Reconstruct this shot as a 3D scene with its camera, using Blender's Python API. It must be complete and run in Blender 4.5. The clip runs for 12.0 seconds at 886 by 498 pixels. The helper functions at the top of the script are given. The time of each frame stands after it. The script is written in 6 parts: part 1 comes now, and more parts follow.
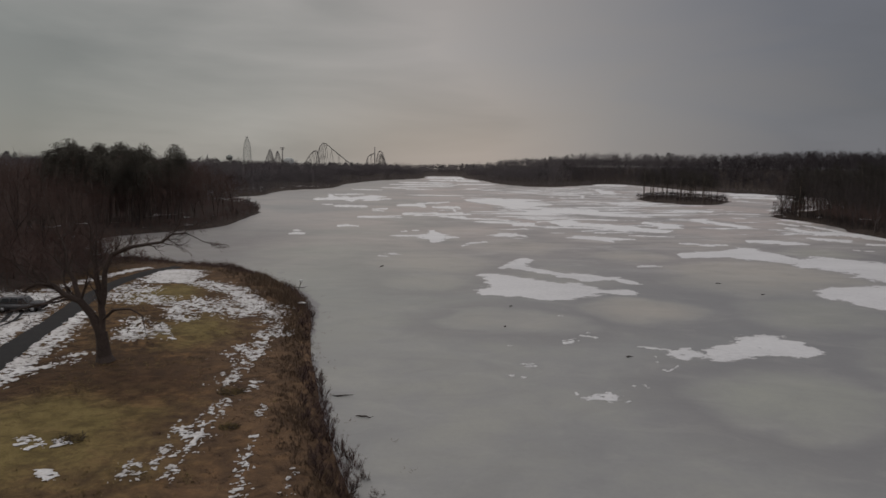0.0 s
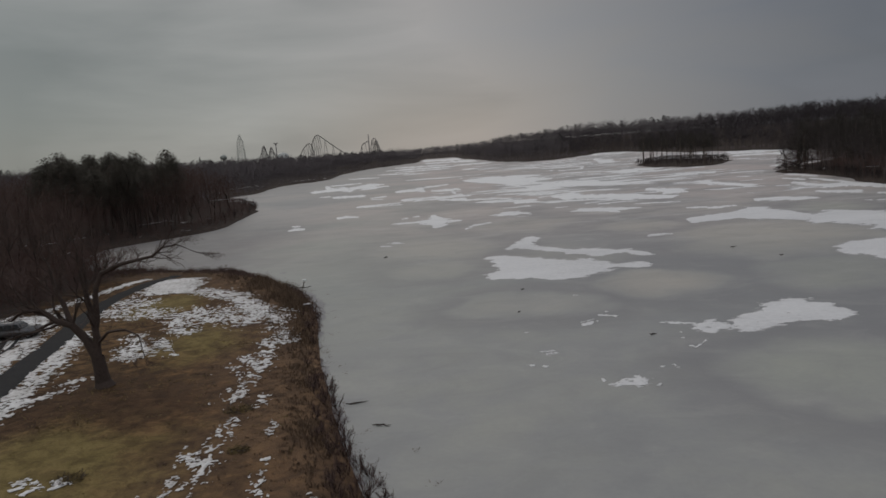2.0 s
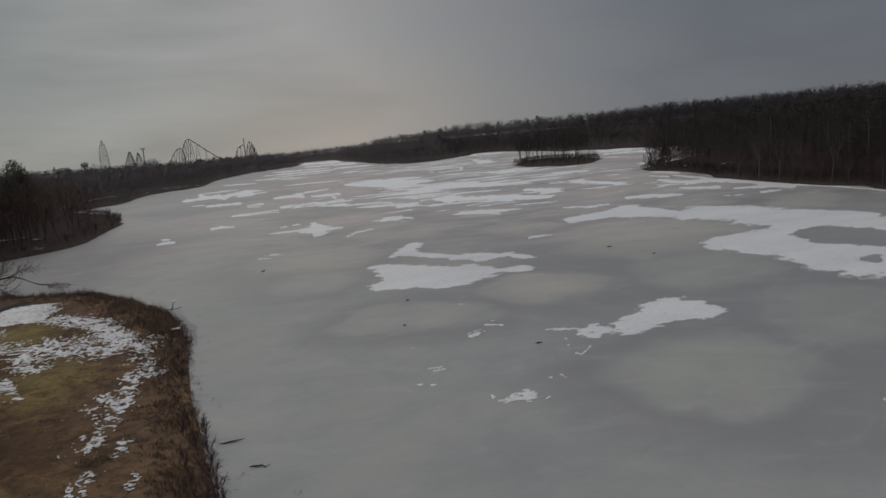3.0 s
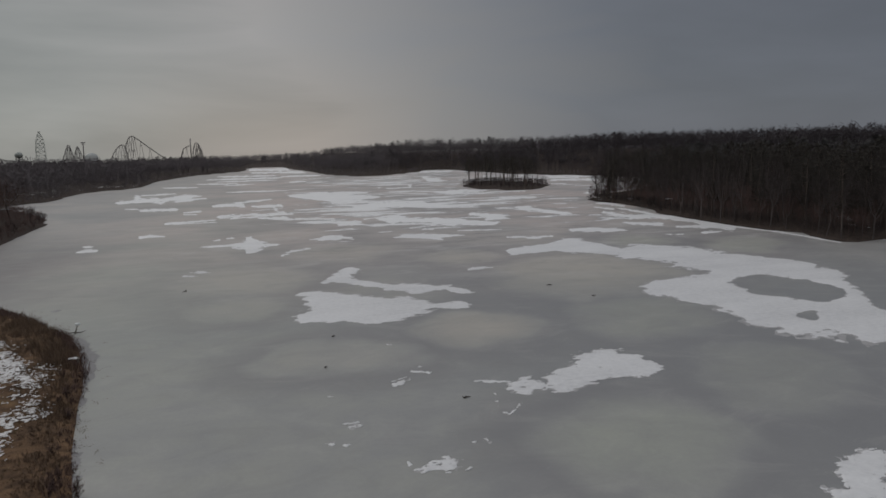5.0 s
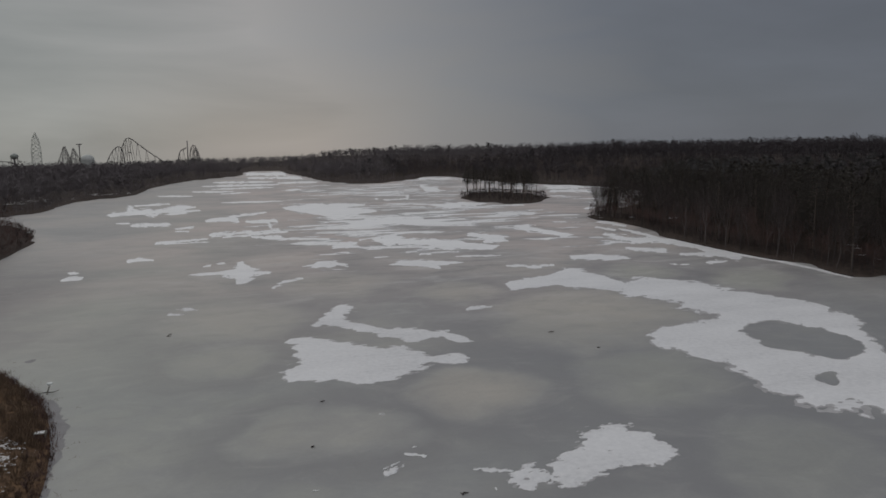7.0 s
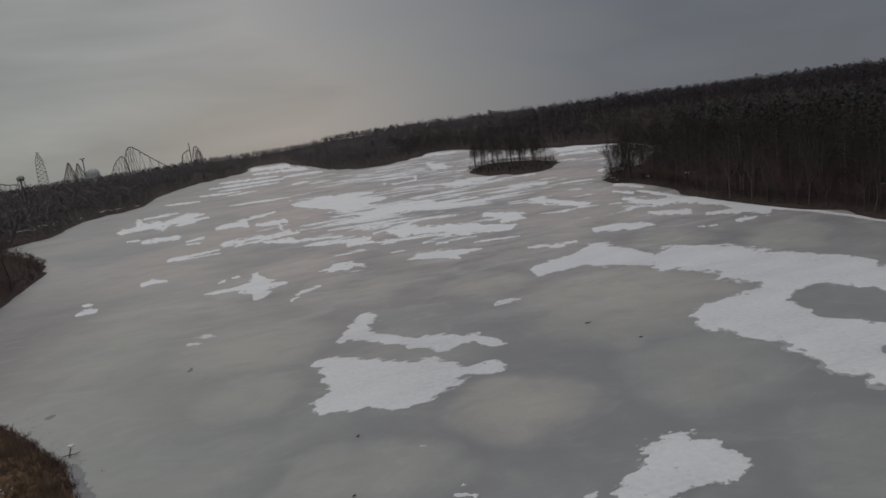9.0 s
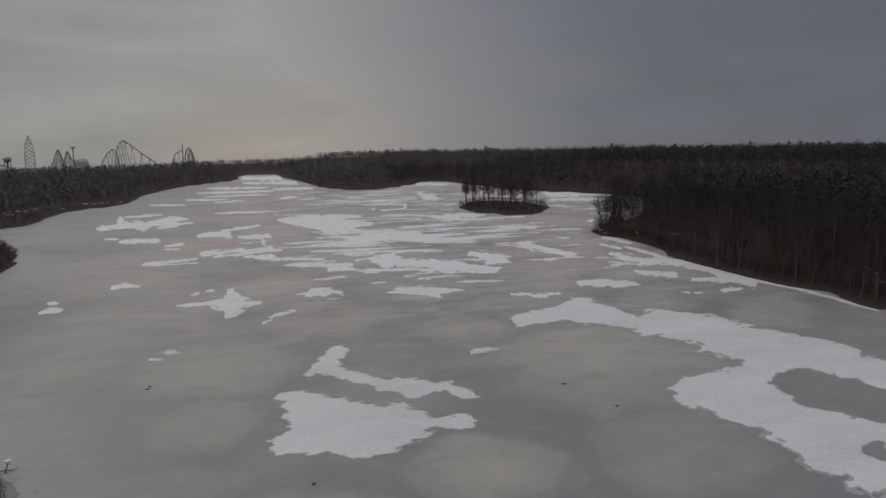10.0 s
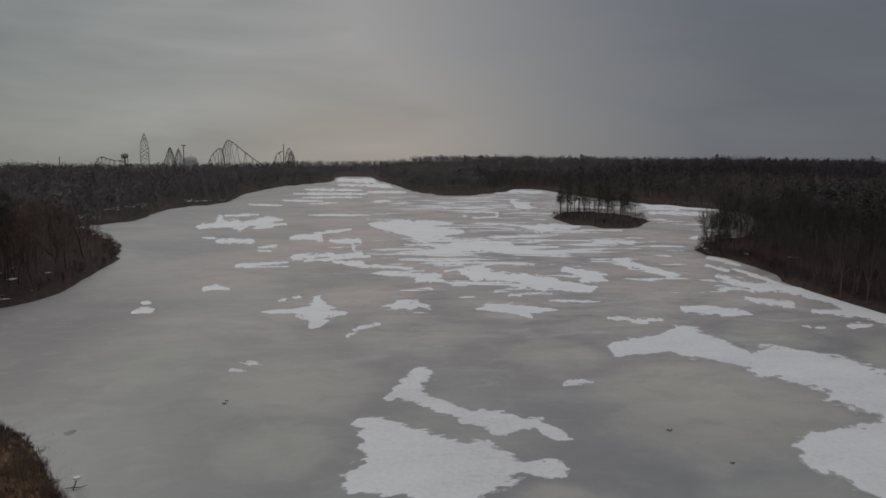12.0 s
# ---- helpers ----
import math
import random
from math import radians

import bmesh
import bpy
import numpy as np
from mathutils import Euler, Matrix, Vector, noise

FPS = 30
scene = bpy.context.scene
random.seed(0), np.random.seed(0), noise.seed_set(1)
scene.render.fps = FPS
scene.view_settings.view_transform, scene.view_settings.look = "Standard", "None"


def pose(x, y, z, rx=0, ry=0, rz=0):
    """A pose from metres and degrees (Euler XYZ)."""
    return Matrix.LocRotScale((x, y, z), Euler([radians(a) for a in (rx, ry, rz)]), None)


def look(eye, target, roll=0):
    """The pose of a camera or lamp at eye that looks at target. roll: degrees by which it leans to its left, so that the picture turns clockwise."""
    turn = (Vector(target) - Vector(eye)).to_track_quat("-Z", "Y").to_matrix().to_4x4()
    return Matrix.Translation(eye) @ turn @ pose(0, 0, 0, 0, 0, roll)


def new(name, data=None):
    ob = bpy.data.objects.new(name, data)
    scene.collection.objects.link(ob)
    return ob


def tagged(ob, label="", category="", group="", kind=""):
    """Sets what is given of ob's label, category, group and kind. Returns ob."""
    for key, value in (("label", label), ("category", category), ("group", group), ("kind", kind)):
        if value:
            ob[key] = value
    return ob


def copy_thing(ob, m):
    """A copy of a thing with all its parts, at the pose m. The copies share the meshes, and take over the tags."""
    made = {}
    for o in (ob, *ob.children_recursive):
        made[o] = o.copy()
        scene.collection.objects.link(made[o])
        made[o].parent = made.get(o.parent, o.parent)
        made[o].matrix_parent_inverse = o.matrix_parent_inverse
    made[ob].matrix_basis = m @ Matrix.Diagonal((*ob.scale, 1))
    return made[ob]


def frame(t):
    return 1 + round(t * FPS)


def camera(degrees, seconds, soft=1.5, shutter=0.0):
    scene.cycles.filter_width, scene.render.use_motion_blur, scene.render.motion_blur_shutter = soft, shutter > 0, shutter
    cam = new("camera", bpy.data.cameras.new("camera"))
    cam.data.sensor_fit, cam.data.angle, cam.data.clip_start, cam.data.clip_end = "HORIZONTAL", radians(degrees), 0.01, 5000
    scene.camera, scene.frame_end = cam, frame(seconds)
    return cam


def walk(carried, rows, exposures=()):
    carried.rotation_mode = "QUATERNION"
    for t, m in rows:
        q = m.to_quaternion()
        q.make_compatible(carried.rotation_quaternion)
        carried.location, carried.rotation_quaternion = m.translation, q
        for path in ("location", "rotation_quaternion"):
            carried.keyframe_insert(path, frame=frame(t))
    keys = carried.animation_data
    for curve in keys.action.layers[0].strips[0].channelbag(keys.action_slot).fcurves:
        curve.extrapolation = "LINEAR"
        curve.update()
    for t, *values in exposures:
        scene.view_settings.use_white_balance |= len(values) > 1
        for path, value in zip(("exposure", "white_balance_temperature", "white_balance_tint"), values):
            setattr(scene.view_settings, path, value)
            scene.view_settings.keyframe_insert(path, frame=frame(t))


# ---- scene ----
cam = camera(64.2, 12.0, soft=1.6)
# seconds, eye x y z, yaw, pitch, roll
PATH = [
    (0, -0.14, 0.08, 15.93, -0.00, -6.83, -0.76),
    (0.3, -0.38, 0.57, 15.91, 1.65, -6.55, 2.48),
    (0.5, -0.48, 0.86, 15.93, 1.49, -6.61, 5.27),
    (1, -0.53, 1.51, 15.96, 0.50, -6.78, 3.35),
    (1.5, -0.49, 2.26, 15.99, 0.02, -7.79, 4.16),
    (2, -0.41, 3.11, 16.14, -0.42, -8.30, 4.03),
    (2.5, -0.36, 4.12, 16.45, -4.02, -8.76, 4.51),
    (3, 0.06, 5.51, 16.80, -10.05, -8.95, 4.87),
    (3.2, 0.29, 5.89, 16.95, -12.00, -8.87, 4.50),
    (5, 2.33, 9.29, 18.36, -13.84, -8.01, 1.17),
    (5.5, 2.61, 10.82, 19.05, -14.00, -8.68, 2.67),
    (6, 3.06, 12.05, 20.27, -13.98, -8.37, 1.89),
    (6.5, 3.34, 13.27, 21.83, -14.10, -8.15, 0.94),
    (7, 3.64, 14.36, 23.19, -13.99, -7.91, 0.72),
    (8.8, 4.25, 19.27, 25.84, -13.90, -10.45, 7.90),
    (9, 4.32, 19.81, 26.13, -13.91, -10.24, 7.30),
    (9.3, 4.46, 20.43, 26.61, -13.95, -8.10, 1.00),
    (9.5, 4.56, 20.85, 26.93, -13.97, -7.90, 0.53),
    (10, 4.86, 22.24, 27.45, -14.26, -7.91, 0.75),
    (10.5, 5.06, 23.82, 27.87, -14.15, -8.06, 1.06),
    (11, 5.28, 25.19, 28.29, -14.22, -7.44, 0.36),
    (11.5, 5.71, 26.93, 28.44, -9.31, -7.35, 0.07),
    (12, 5.85, 28.77, 28.38, -6.72, -7.50, -0.69),
]
walk(cam, [(t, pose(x, y, z, 90 + pitch, roll, yaw)) for t, x, y, z, yaw, pitch, roll in PATH],
     [(0.0, 0.06, 6600, 12.5), (1.5, 0.04, 6400, 10.5), (3.0, 0.0, 6300, 9.5), (5.0, -0.01, 6290, 9.5), (12.0, -0.04, 6310, 10)])

# ---------------------------------------------------------------- world and light
SUN_ELEV, SUN_AZ = radians(38), radians(-38)      # azimuth from +y towards +x


def nd(nt, kind, **props):
    n = nt.nodes.new(kind)
    for k, v in props.items():
        if k == "op":
            n.operation = v
        elif k == "blend":
            n.blend_type = v
        elif k == "dtype":
            n.data_type = v
    return n


def put(nt, sock, val):
    if isinstance(val, bpy.types.NodeSocket):
        nt.links.new(val, sock)
    elif val is not None:
        sock.default_value = val


def mth(nt, op, a, b=None, c=None, clamp=False):
    n = nd(nt, "ShaderNodeMath", op=op)
    n.use_clamp = clamp
    for i, v in enumerate((a, b, c)):
        put(nt, n.inputs[i], v)
    return n.outputs[0]


def mixc(nt, f, a, b, blend="MIX"):
    n = nd(nt, "ShaderNodeMix", dtype="RGBA", blend=blend)
    put(nt, n.inputs[0], f)
    put(nt, n.inputs[6], a if isinstance(a, bpy.types.NodeSocket) else (*a, 1))
    put(nt, n.inputs[7], b if isinstance(b, bpy.types.NodeSocket) else (*b, 1))
    return n.outputs[2]


def ramp(nt, f, stops):
    n = nd(nt, "ShaderNodeValToRGB")
    el = n.color_ramp.elements
    while len(el) < len(stops):
        el.new(0.5)
    for e, (p, c) in zip(el, stops):
        e.position, e.color = p, (c, c, c, 1) if isinstance(c, (int, float)) else (*c, 1)
    put(nt, n.inputs[0], f)
    return n.outputs[0]


def noisy(nt, vec, scale, detail=4, rough=0.55, distort=0.0):
    n = nd(nt, "ShaderNodeTexNoise")
    put(nt, n.inputs["Vector"], vec)
    for k, v in (("Scale", scale), ("Detail", detail), ("Roughness", rough), ("Distortion", distort)):
        n.inputs[k].default_value = v
    return n.outputs["Fac"]


def mapped(nt, vec, scale=(1, 1, 1), loc=(0, 0, 0), rot=(0, 0, 0)):
    n = nd(nt, "ShaderNodeMapping")
    put(nt, n.inputs["Vector"], vec)
    n.inputs["Scale"].default_value, n.inputs["Location"].default_value, n.inputs["Rotation"].default_value = scale, loc, rot
    return n.outputs[0]


world = bpy.data.worlds.new("overcast")
scene.world = world
world.use_nodes = True
wt = world.node_tree
wt.nodes.clear()
wdir = nd(wt, "ShaderNodeTexCoord").outputs["Generated"]
sep = nd(wt, "ShaderNodeSeparateXYZ")
put(wt, sep.inputs[0], wdir)
cloud = noisy(wt, mapped(wt, wdir, (1.2, 1.2, 5.5)), 2.1, 5, 0.5, 0.4)
az = mth(wt, "ADD", mth(wt, "MULTIPLY_ADD", sep.outputs[2], 0.3, sep.outputs[0]), mth(wt, "MULTIPLY_ADD", mth(wt, "SUBTRACT", cloud, 0.5), 0.42, -0.045))
# cloud deck along the horizon: pale in the west, warm break ahead, slate to the right
deck = ramp(wt, mth(wt, "MULTIPLY_ADD", az, 0.5, 0.5), [
    (0.0, (0.30, 0.31, 0.30)), (0.24, (0.19, 0.204, 0.195)), (0.40, (0.29, 0.288, 0.272)), (0.52, (0.325, 0.308, 0.292)),
    (0.62, (0.228, 0.224, 0.224)), (0.72, (0.142, 0.148, 0.163)), (0.86, (0.127, 0.133, 0.151)), (1.0, (0.17, 0.18, 0.20))])
glow = ramp(wt, sep.outputs[2], [(0.0, 1.0), (0.035, 0.95), (0.14, 0.0)])
warm = ramp(wt, mth(wt, "MULTIPLY_ADD", sep.outputs[0], 0.5, 0.5), [(0.38, 0.0), (0.47, 0.9), (0.53, 1.0), (0.62, 0.0)])
low = mixc(wt, mth(wt, "MULTIPLY", mth(wt, "MULTIPLY", glow, warm), 0.5), deck, (0.37, 0.315, 0.268))
shade = ramp(wt, cloud, [(0.3, 0.86), (0.7, 1.12)])
low = mixc(wt, 1.0, low, shade, "MULTIPLY")
high = ramp(wt, cloud, [(0.3, (0.52, 0.535, 0.56)), (0.7, (0.72, 0.725, 0.73))])
lift = ramp(wt, sep.outputs[2], [(0.0, 0.0), (0.24, 0.0), (0.62, 0.7), (1.0, 1.0)])
clouds = mixc(wt, lift, low, high)
sky = nd(wt, "ShaderNodeTexSky")
sky.sky_type, sky.sun_disc = "NISHITA", False
sky.sun_elevation, sky.sun_rotation = SUN_ELEV, SUN_AZ
bg_sky, bg_cloud = nd(wt, "ShaderNodeBackground"), nd(wt, "ShaderNodeBackground")
put(wt, bg_sky.inputs[0], sky.outputs[0])
bg_sky.inputs[1].default_value = 0.06
put(wt, bg_cloud.inputs[0], clouds)
bg_cloud.inputs[1].default_value = 1.0
veil = nd(wt, "ShaderNodeMixShader")
veil.inputs[0].default_value = 0.94
put(wt, veil.inputs[1], bg_sky.outputs[0])
put(wt, veil.inputs[2], bg_cloud.outputs[0])
put(wt, nd(wt, "ShaderNodeOutputWorld").inputs[0], veil.outputs[0])

sun = new("sun", bpy.data.lights.new("sun", "SUN"))
sun.data.energy, sun.data.angle, sun.data.color = 0.5, radians(25), (1.0, 0.95, 0.88)
sun.matrix_world = look((0, 0, 60), (-60 * math.sin(SUN_AZ) * math.cos(SUN_ELEV), -60 * math.cos(SUN_AZ) * math.cos(SUN_ELEV), 60 - 60 * math.sin(SUN_ELEV)))

# ---------------------------------------------------------------- materials


def material(name):
    m = bpy.data.materials.new(name)
    m.use_nodes = True
    nt = m.node_tree
    bsdf = nt.nodes["Principled BSDF"]
    geo = nd(nt, "ShaderNodeNewGeometry")
    return m, nt, bsdf, geo


def relief(nt, bsdf, height, strength, dist):
    b = nd(nt, "ShaderNodeBump")
    b.inputs["Strength"].default_value, b.inputs["Distance"].default_value = strength, dist
    put(nt, b.inputs["Height"], height)
    put(nt, bsdf.inputs["Normal"], b.outputs[0])


def grainy(name, dark, light, rough, scale, metal=0.0, vary=0.25, bump=0.3, dist=0.01):
    """A surface with grain at two scales, and a shade of its own for each thing."""
    m, nt, bsdf, geo = material(name)
    pos = nd(nt, "ShaderNodeTexCoord").outputs["Object"]
    fine, broad = noisy(nt, pos, scale, 6, 0.6), noisy(nt, pos, scale * 0.13, 3)
    col = mixc(nt, ramp(nt, mth(nt, "MULTIPLY_ADD", fine, 0.6, mth(nt, "MULTIPLY", broad, 0.4)), [(0.3, 0.0), (0.7, 1.0)]), dark, light)
    rnd = nd(nt, "ShaderNodeObjectInfo").outputs["Random"]
    hsv = nd(nt, "ShaderNodeHueSaturation")
    put(nt, hsv.inputs["Value"], mth(nt, "MULTIPLY_ADD", rnd, 2 * vary, 1 - vary))
    put(nt, hsv.inputs["Color"], col)
    put(nt, bsdf.inputs["Base Color"], hsv.outputs[0])
    bsdf.inputs["Roughness"].default_value, bsdf.inputs["Metallic"].default_value = rough, metal
    relief(nt, bsdf, fine, bump, dist)
    return m


def leafy(name, dark, light, rough=0.8, soft=0.7):
    """Twigs, needles and blades: each its own tone."""
    m, nt, bsdf, geo = material(name)
    isl = geo.outputs["Random Per Island"]
    broad = noisy(nt, geo.outputs["Position"], 0.06, 3)
    f = mth(nt, "MULTIPLY_ADD", isl, 0.55, mth(nt, "MULTIPLY", broad, 0.45))
    put(nt, bsdf.inputs["Base Color"], ramp(nt, f, [(0.15, dark), (0.85, light)]))
    bsdf.inputs["Roughness"].default_value = rough
    bsdf.inputs["Specular IOR Level"].default_value = 0.15
    # thin stems scatter light round them: shade between their own facing and upward
    up = nd(nt, "ShaderNodeMix", dtype="VECTOR")
    up.inputs[0].default_value = soft
    put(nt, up.inputs[4], geo.outputs["Normal"])
    up.inputs[5].default_value = (0.0, 0.0, 1.0)
    unit = nd(nt, "ShaderNodeVectorMath", op="NORMALIZE")
    put(nt, unit.inputs[0], up.outputs[1])
    put(nt, bsdf.inputs["Normal"], unit.outputs[0])
    return m


BARK = grainy("bark", (0.028, 0.018, 0.014), (0.068, 0.047, 0.038), 0.9, 9, bump=0.8, dist=0.03)
PINE_BARK = grainy("pine_bark", (0.070, 0.052, 0.043), (0.16, 0.122, 0.10), 0.9, 7, bump=0.8, dist=0.03)
PALE_BARK = grainy("pale_bark", (0.060, 0.048, 0.045), (0.135, 0.112, 0.106), 0.9, 7, bump=0.7, dist=0.02)
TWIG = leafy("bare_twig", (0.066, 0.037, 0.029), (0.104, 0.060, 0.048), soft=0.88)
# bare_twig made paler and greyer: distance haze put into the colour
HAZED_TWIG = leafy("hazed_wood", (0.116, 0.097, 0.100), (0.142, 0.119, 0.122), soft=0.95)
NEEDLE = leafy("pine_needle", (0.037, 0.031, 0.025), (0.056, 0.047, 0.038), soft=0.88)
# pine_needle lifted towards the hazed wood, again haze in the colour
HAZED_NEEDLE = leafy("hazed_needle", (0.052, 0.047, 0.046), (0.074, 0.067, 0.064), soft=0.9)
# grove copy of pine_needle, lightened so its colour carries the haze
GROVE_NEEDLE = leafy("grove_needle", (0.062, 0.053, 0.041), (0.092, 0.079, 0.060), soft=0.88)
REED = leafy("dry_reed", (0.076, 0.048, 0.032), (0.21, 0.138, 0.088))
BRAMBLE = leafy("bramble_stem", (0.072, 0.044, 0.037), (0.17, 0.108, 0.086))
TUFT = leafy("dead_grass", (0.11, 0.078, 0.034), (0.20, 0.145, 0.064))
SHRUB = leafy("shrub_twig", (0.076, 0.047, 0.041), (0.122, 0.075, 0.065))

# darker copies of bare_twig for the hillside, shores and island
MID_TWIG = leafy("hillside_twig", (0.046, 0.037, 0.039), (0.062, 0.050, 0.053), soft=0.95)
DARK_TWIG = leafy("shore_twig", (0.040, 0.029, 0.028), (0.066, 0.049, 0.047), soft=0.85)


def snow_material():
    m, nt, bsdf, geo = material("old_snow")
    pos = geo.outputs["Position"]
    fine, broad = noisy(nt, pos, 1.7, 6, 0.65), noisy(nt, mapped(nt, pos, (0.5, 1.0, 1.0)), 0.16, 5, 0.6)
    f = mth(nt, "MULTIPLY_ADD", fine, 0.5, mth(nt, "MULTIPLY", broad, 0.5))
    wet = ramp(nt, f, [(0.30, (0.505, 0.492, 0.494)), (0.48, (0.638, 0.622, 0.621)), (0.70, (0.745, 0.728, 0.724))])
    dry = ramp(nt, f, [(0.30, (0.66, 0.645, 0.64)), (0.48, (0.79, 0.772, 0.765)), (0.70, (0.86, 0.842, 0.835))])
    # wet and dry are a duller and a whiter tone, blended along y
    out = nd(nt, "ShaderNodeSeparateXYZ")
    put(nt, out.inputs[0], pos)
    put(nt, bsdf.inputs["Base Color"], mixc(nt, ramp(nt, mth(nt, "MULTIPLY", out.outputs[1], 0.001), [(0.11, 0.0), (0.19, 1.0)]), wet, dry))
    bsdf.inputs["Roughness"].default_value = 0.42
    relief(nt, bsdf, fine, 0.2, 0.03)
    return m


SNOW = snow_material()


def thin_snow_material():
    """Wet, thin snow with the turf showing through and dirt on it."""
    m, nt, bsdf, geo = material("thin_lawn_snow")
    pos = geo.outputs["Position"]
    f = mth(nt, "MULTIPLY_ADD", noisy(nt, pos, 2.4, 6, 0.7, 0.4), 0.6, mth(nt, "MULTIPLY", noisy(nt, pos, 0.3, 4), 0.4))
    put(nt, bsdf.inputs["Base Color"], ramp(nt, f, [(0.36, (0.33, 0.302, 0.28)), (0.48, (0.55, 0.525, 0.512)), (0.62, (0.68, 0.663, 0.656))]))
    bsdf.inputs["Roughness"].default_value = 0.6
    relief(nt, bsdf, f, 0.3, 0.03)
    return m


THIN_SNOW = thin_snow_material()


def slush_material():
    m, nt, bsdf, geo = material("wet_slush")
    pos = geo.outputs["Position"]
    f = mth(nt, "MULTIPLY_ADD", noisy(nt, pos, 1.1, 6, 0.65, 0.4), 0.6, mth(nt, "MULTIPLY", noisy(nt, pos, 0.15, 3), 0.4))
    put(nt, bsdf.inputs["Base Color"], ramp(nt, f, [(0.38, (0.29, 0.272, 0.270)), (0.62, (0.43, 0.412, 0.408))]))
    bsdf.inputs["Roughness"].default_value = 0.4
    relief(nt, bsdf, f, 0.15, 0.02)
    return m


SLUSH = slush_material()
WET_ICE = grainy("wet_ice", (0.115, 0.105, 0.106), (0.205, 0.192, 0.195), 0.3, 1.2, vary=0.02, bump=0.2, dist=0.02)

# pale domes frozen in the ice: centre, half axes, turn, how green, how strong
DOMES = [
    (47.3, 103.5, 14.6, 19.8, -27, 0.3, 1.0), (41.5, 77.2, 8.3, 10.6, -32, 0.8, 0.8), (22.8, 78.2, 6.9, 8.7, -18, 0.0, 0.85), (-1.7, 116.0, 10.4, 12.9, 3, 0.3, 0.55),
    (15.6, 139.7, 11.0, 14.2, -6, 0.1, 0.6), (33.5, 126.8, 7.3, 10.4, -15, 0.3, 0.7), (71.3, 134.2, 7.6, 10.2, -30, 0.9, 0.6), (24.8, 48.1, 7.5, 8.2, -31, 1.0, 0.6),
    (41.4, 56.5, 6.8, 10.2, -40, 0.8, 0.55), (7.4, 71.5, 7.6, 6.5, -6, 0.1, 0.3), (-2.3, 95.5, 6.5, 6.8, 4, 0.4, 0.4),
]
DOMES += [
    (6.3, 172.9, 10.9, 12.0, 0, 0.2, 0.5), (-24.4, 128.7, 11.4, 14.6, 16, 0.9, 0.4), (86.5, 121.1, 7.0, 13.9, -39, 0.9, 0.6),
]


def ice_material():
    m, nt, bsdf, geo = material("lake_ice")
    pos = geo.outputs["Position"]
    warp = nd(nt, "ShaderNodeTexNoise")
    put(nt, warp.inputs["Vector"], pos)
    warp.inputs["Scale"].default_value, warp.inputs["Detail"].default_value = 0.11, 5
    off = nd(nt, "ShaderNodeVectorMath", op="MULTIPLY_ADD")
    put(nt, off.inputs[0], warp.outputs["Color"])
    off.inputs[1].default_value, off.inputs[2].default_value = (8, 10, 0), (-4, -5, 0)
    at = nd(nt, "ShaderNodeVectorMath", op="ADD")
    put(nt, at.inputs[0], pos)
    put(nt, at.inputs[1], off.outputs[0])
    at = at.outputs[0]
    dome, green, core = None, None, None
    for x, y, a, b, turn, tint, strong in DOMES:
        q = nd(nt, "ShaderNodeMapping")
        q.vector_type = "TEXTURE"
        put(nt, q.inputs["Vector"], at)
        q.inputs["Location"].default_value, q.inputs["Scale"].default_value = (x, y, 0), (a, b, 1)
        q.inputs["Rotation"].default_value = (0, 0, radians(turn))
        ln = nd(nt, "ShaderNodeVectorMath", op="LENGTH")
        put(nt, ln.inputs[0], q.outputs[0])
        d = ln.outputs["Value"]
        g = mth(nt, "MULTIPLY", ramp(nt, mth(nt, "MULTIPLY", d, 0.5), [(0.3, 1.0), (0.6, 0.0)]), tint)
        c = mth(nt, "MULTIPLY", ramp(nt, mth(nt, "MULTIPLY", d, 0.5), [(0.0, 1.0), (0.2, 0.88), (0.36, 0.55), (0.48, 0.16), (0.58, 0.0)]), strong)
        core = c if core is None else mth(nt, "MAXIMUM", core, c)
        dome = d if dome is None else mth(nt, "MINIMUM", dome, d)
        green = g if green is None else mth(nt, "MAXIMUM", green, g)
    half = mth(nt, "MULTIPLY", dome, 0.5)
    rim = ramp(nt, half, [(0.42, 0.0), (0.55, 1.0), (0.72, 0.7), (1.1 / 1.2, 0.0)])
    broad = noisy(nt, pos, 0.028, 4, 0.5, 0.6)
    mid = noisy(nt, pos, 0.19, 5, 0.6, 0.3)
    fine = noisy(nt, pos, 2.6, 6, 0.65)
    col = ramp(nt, mth(nt, "MULTIPLY_ADD", broad, 0.6, mth(nt, "MULTIPLY", mid, 0.4)), [
        (0.36, (0.234, 0.232, 0.238)), (0.48, (0.282, 0.281, 0.280)), (0.62, (0.332, 0.328, 0.306))])
    pale = mixc(nt, green, (0.462, 0.422, 0.372), (0.422, 0.428, 0.356))
    col = mixc(nt, mth(nt, "MULTIPLY", mth(nt, "MULTIPLY", core, ramp(nt, mid, [(0.3, 0.7), (0.62, 1.0)])), 1.0), col, pale)
    col = mixc(nt, mth(nt, "MULTIPLY", rim, 0.72), col, (0.213, 0.206, 0.213))
    # greener ice towards the park side
    xy = nd(nt, "ShaderNodeSeparateXYZ")
    put(nt, xy.inputs[0], at)
    west_green = mth(nt, "MULTIPLY", ramp(nt, mth(nt, "MULTIPLY_ADD", xy.outputs[0], 0.01, 0.5), [(0.10, 0.0), (0.24, 0.9), (0.34, 1.0), (0.62, 0.0)]), ramp(nt, mth(nt, "MULTIPLY", xy.outputs[1], 0.001), [(0.05, 0.1), (0.095, 1.0), (0.22, 1.0), (0.42, 0.0)]))
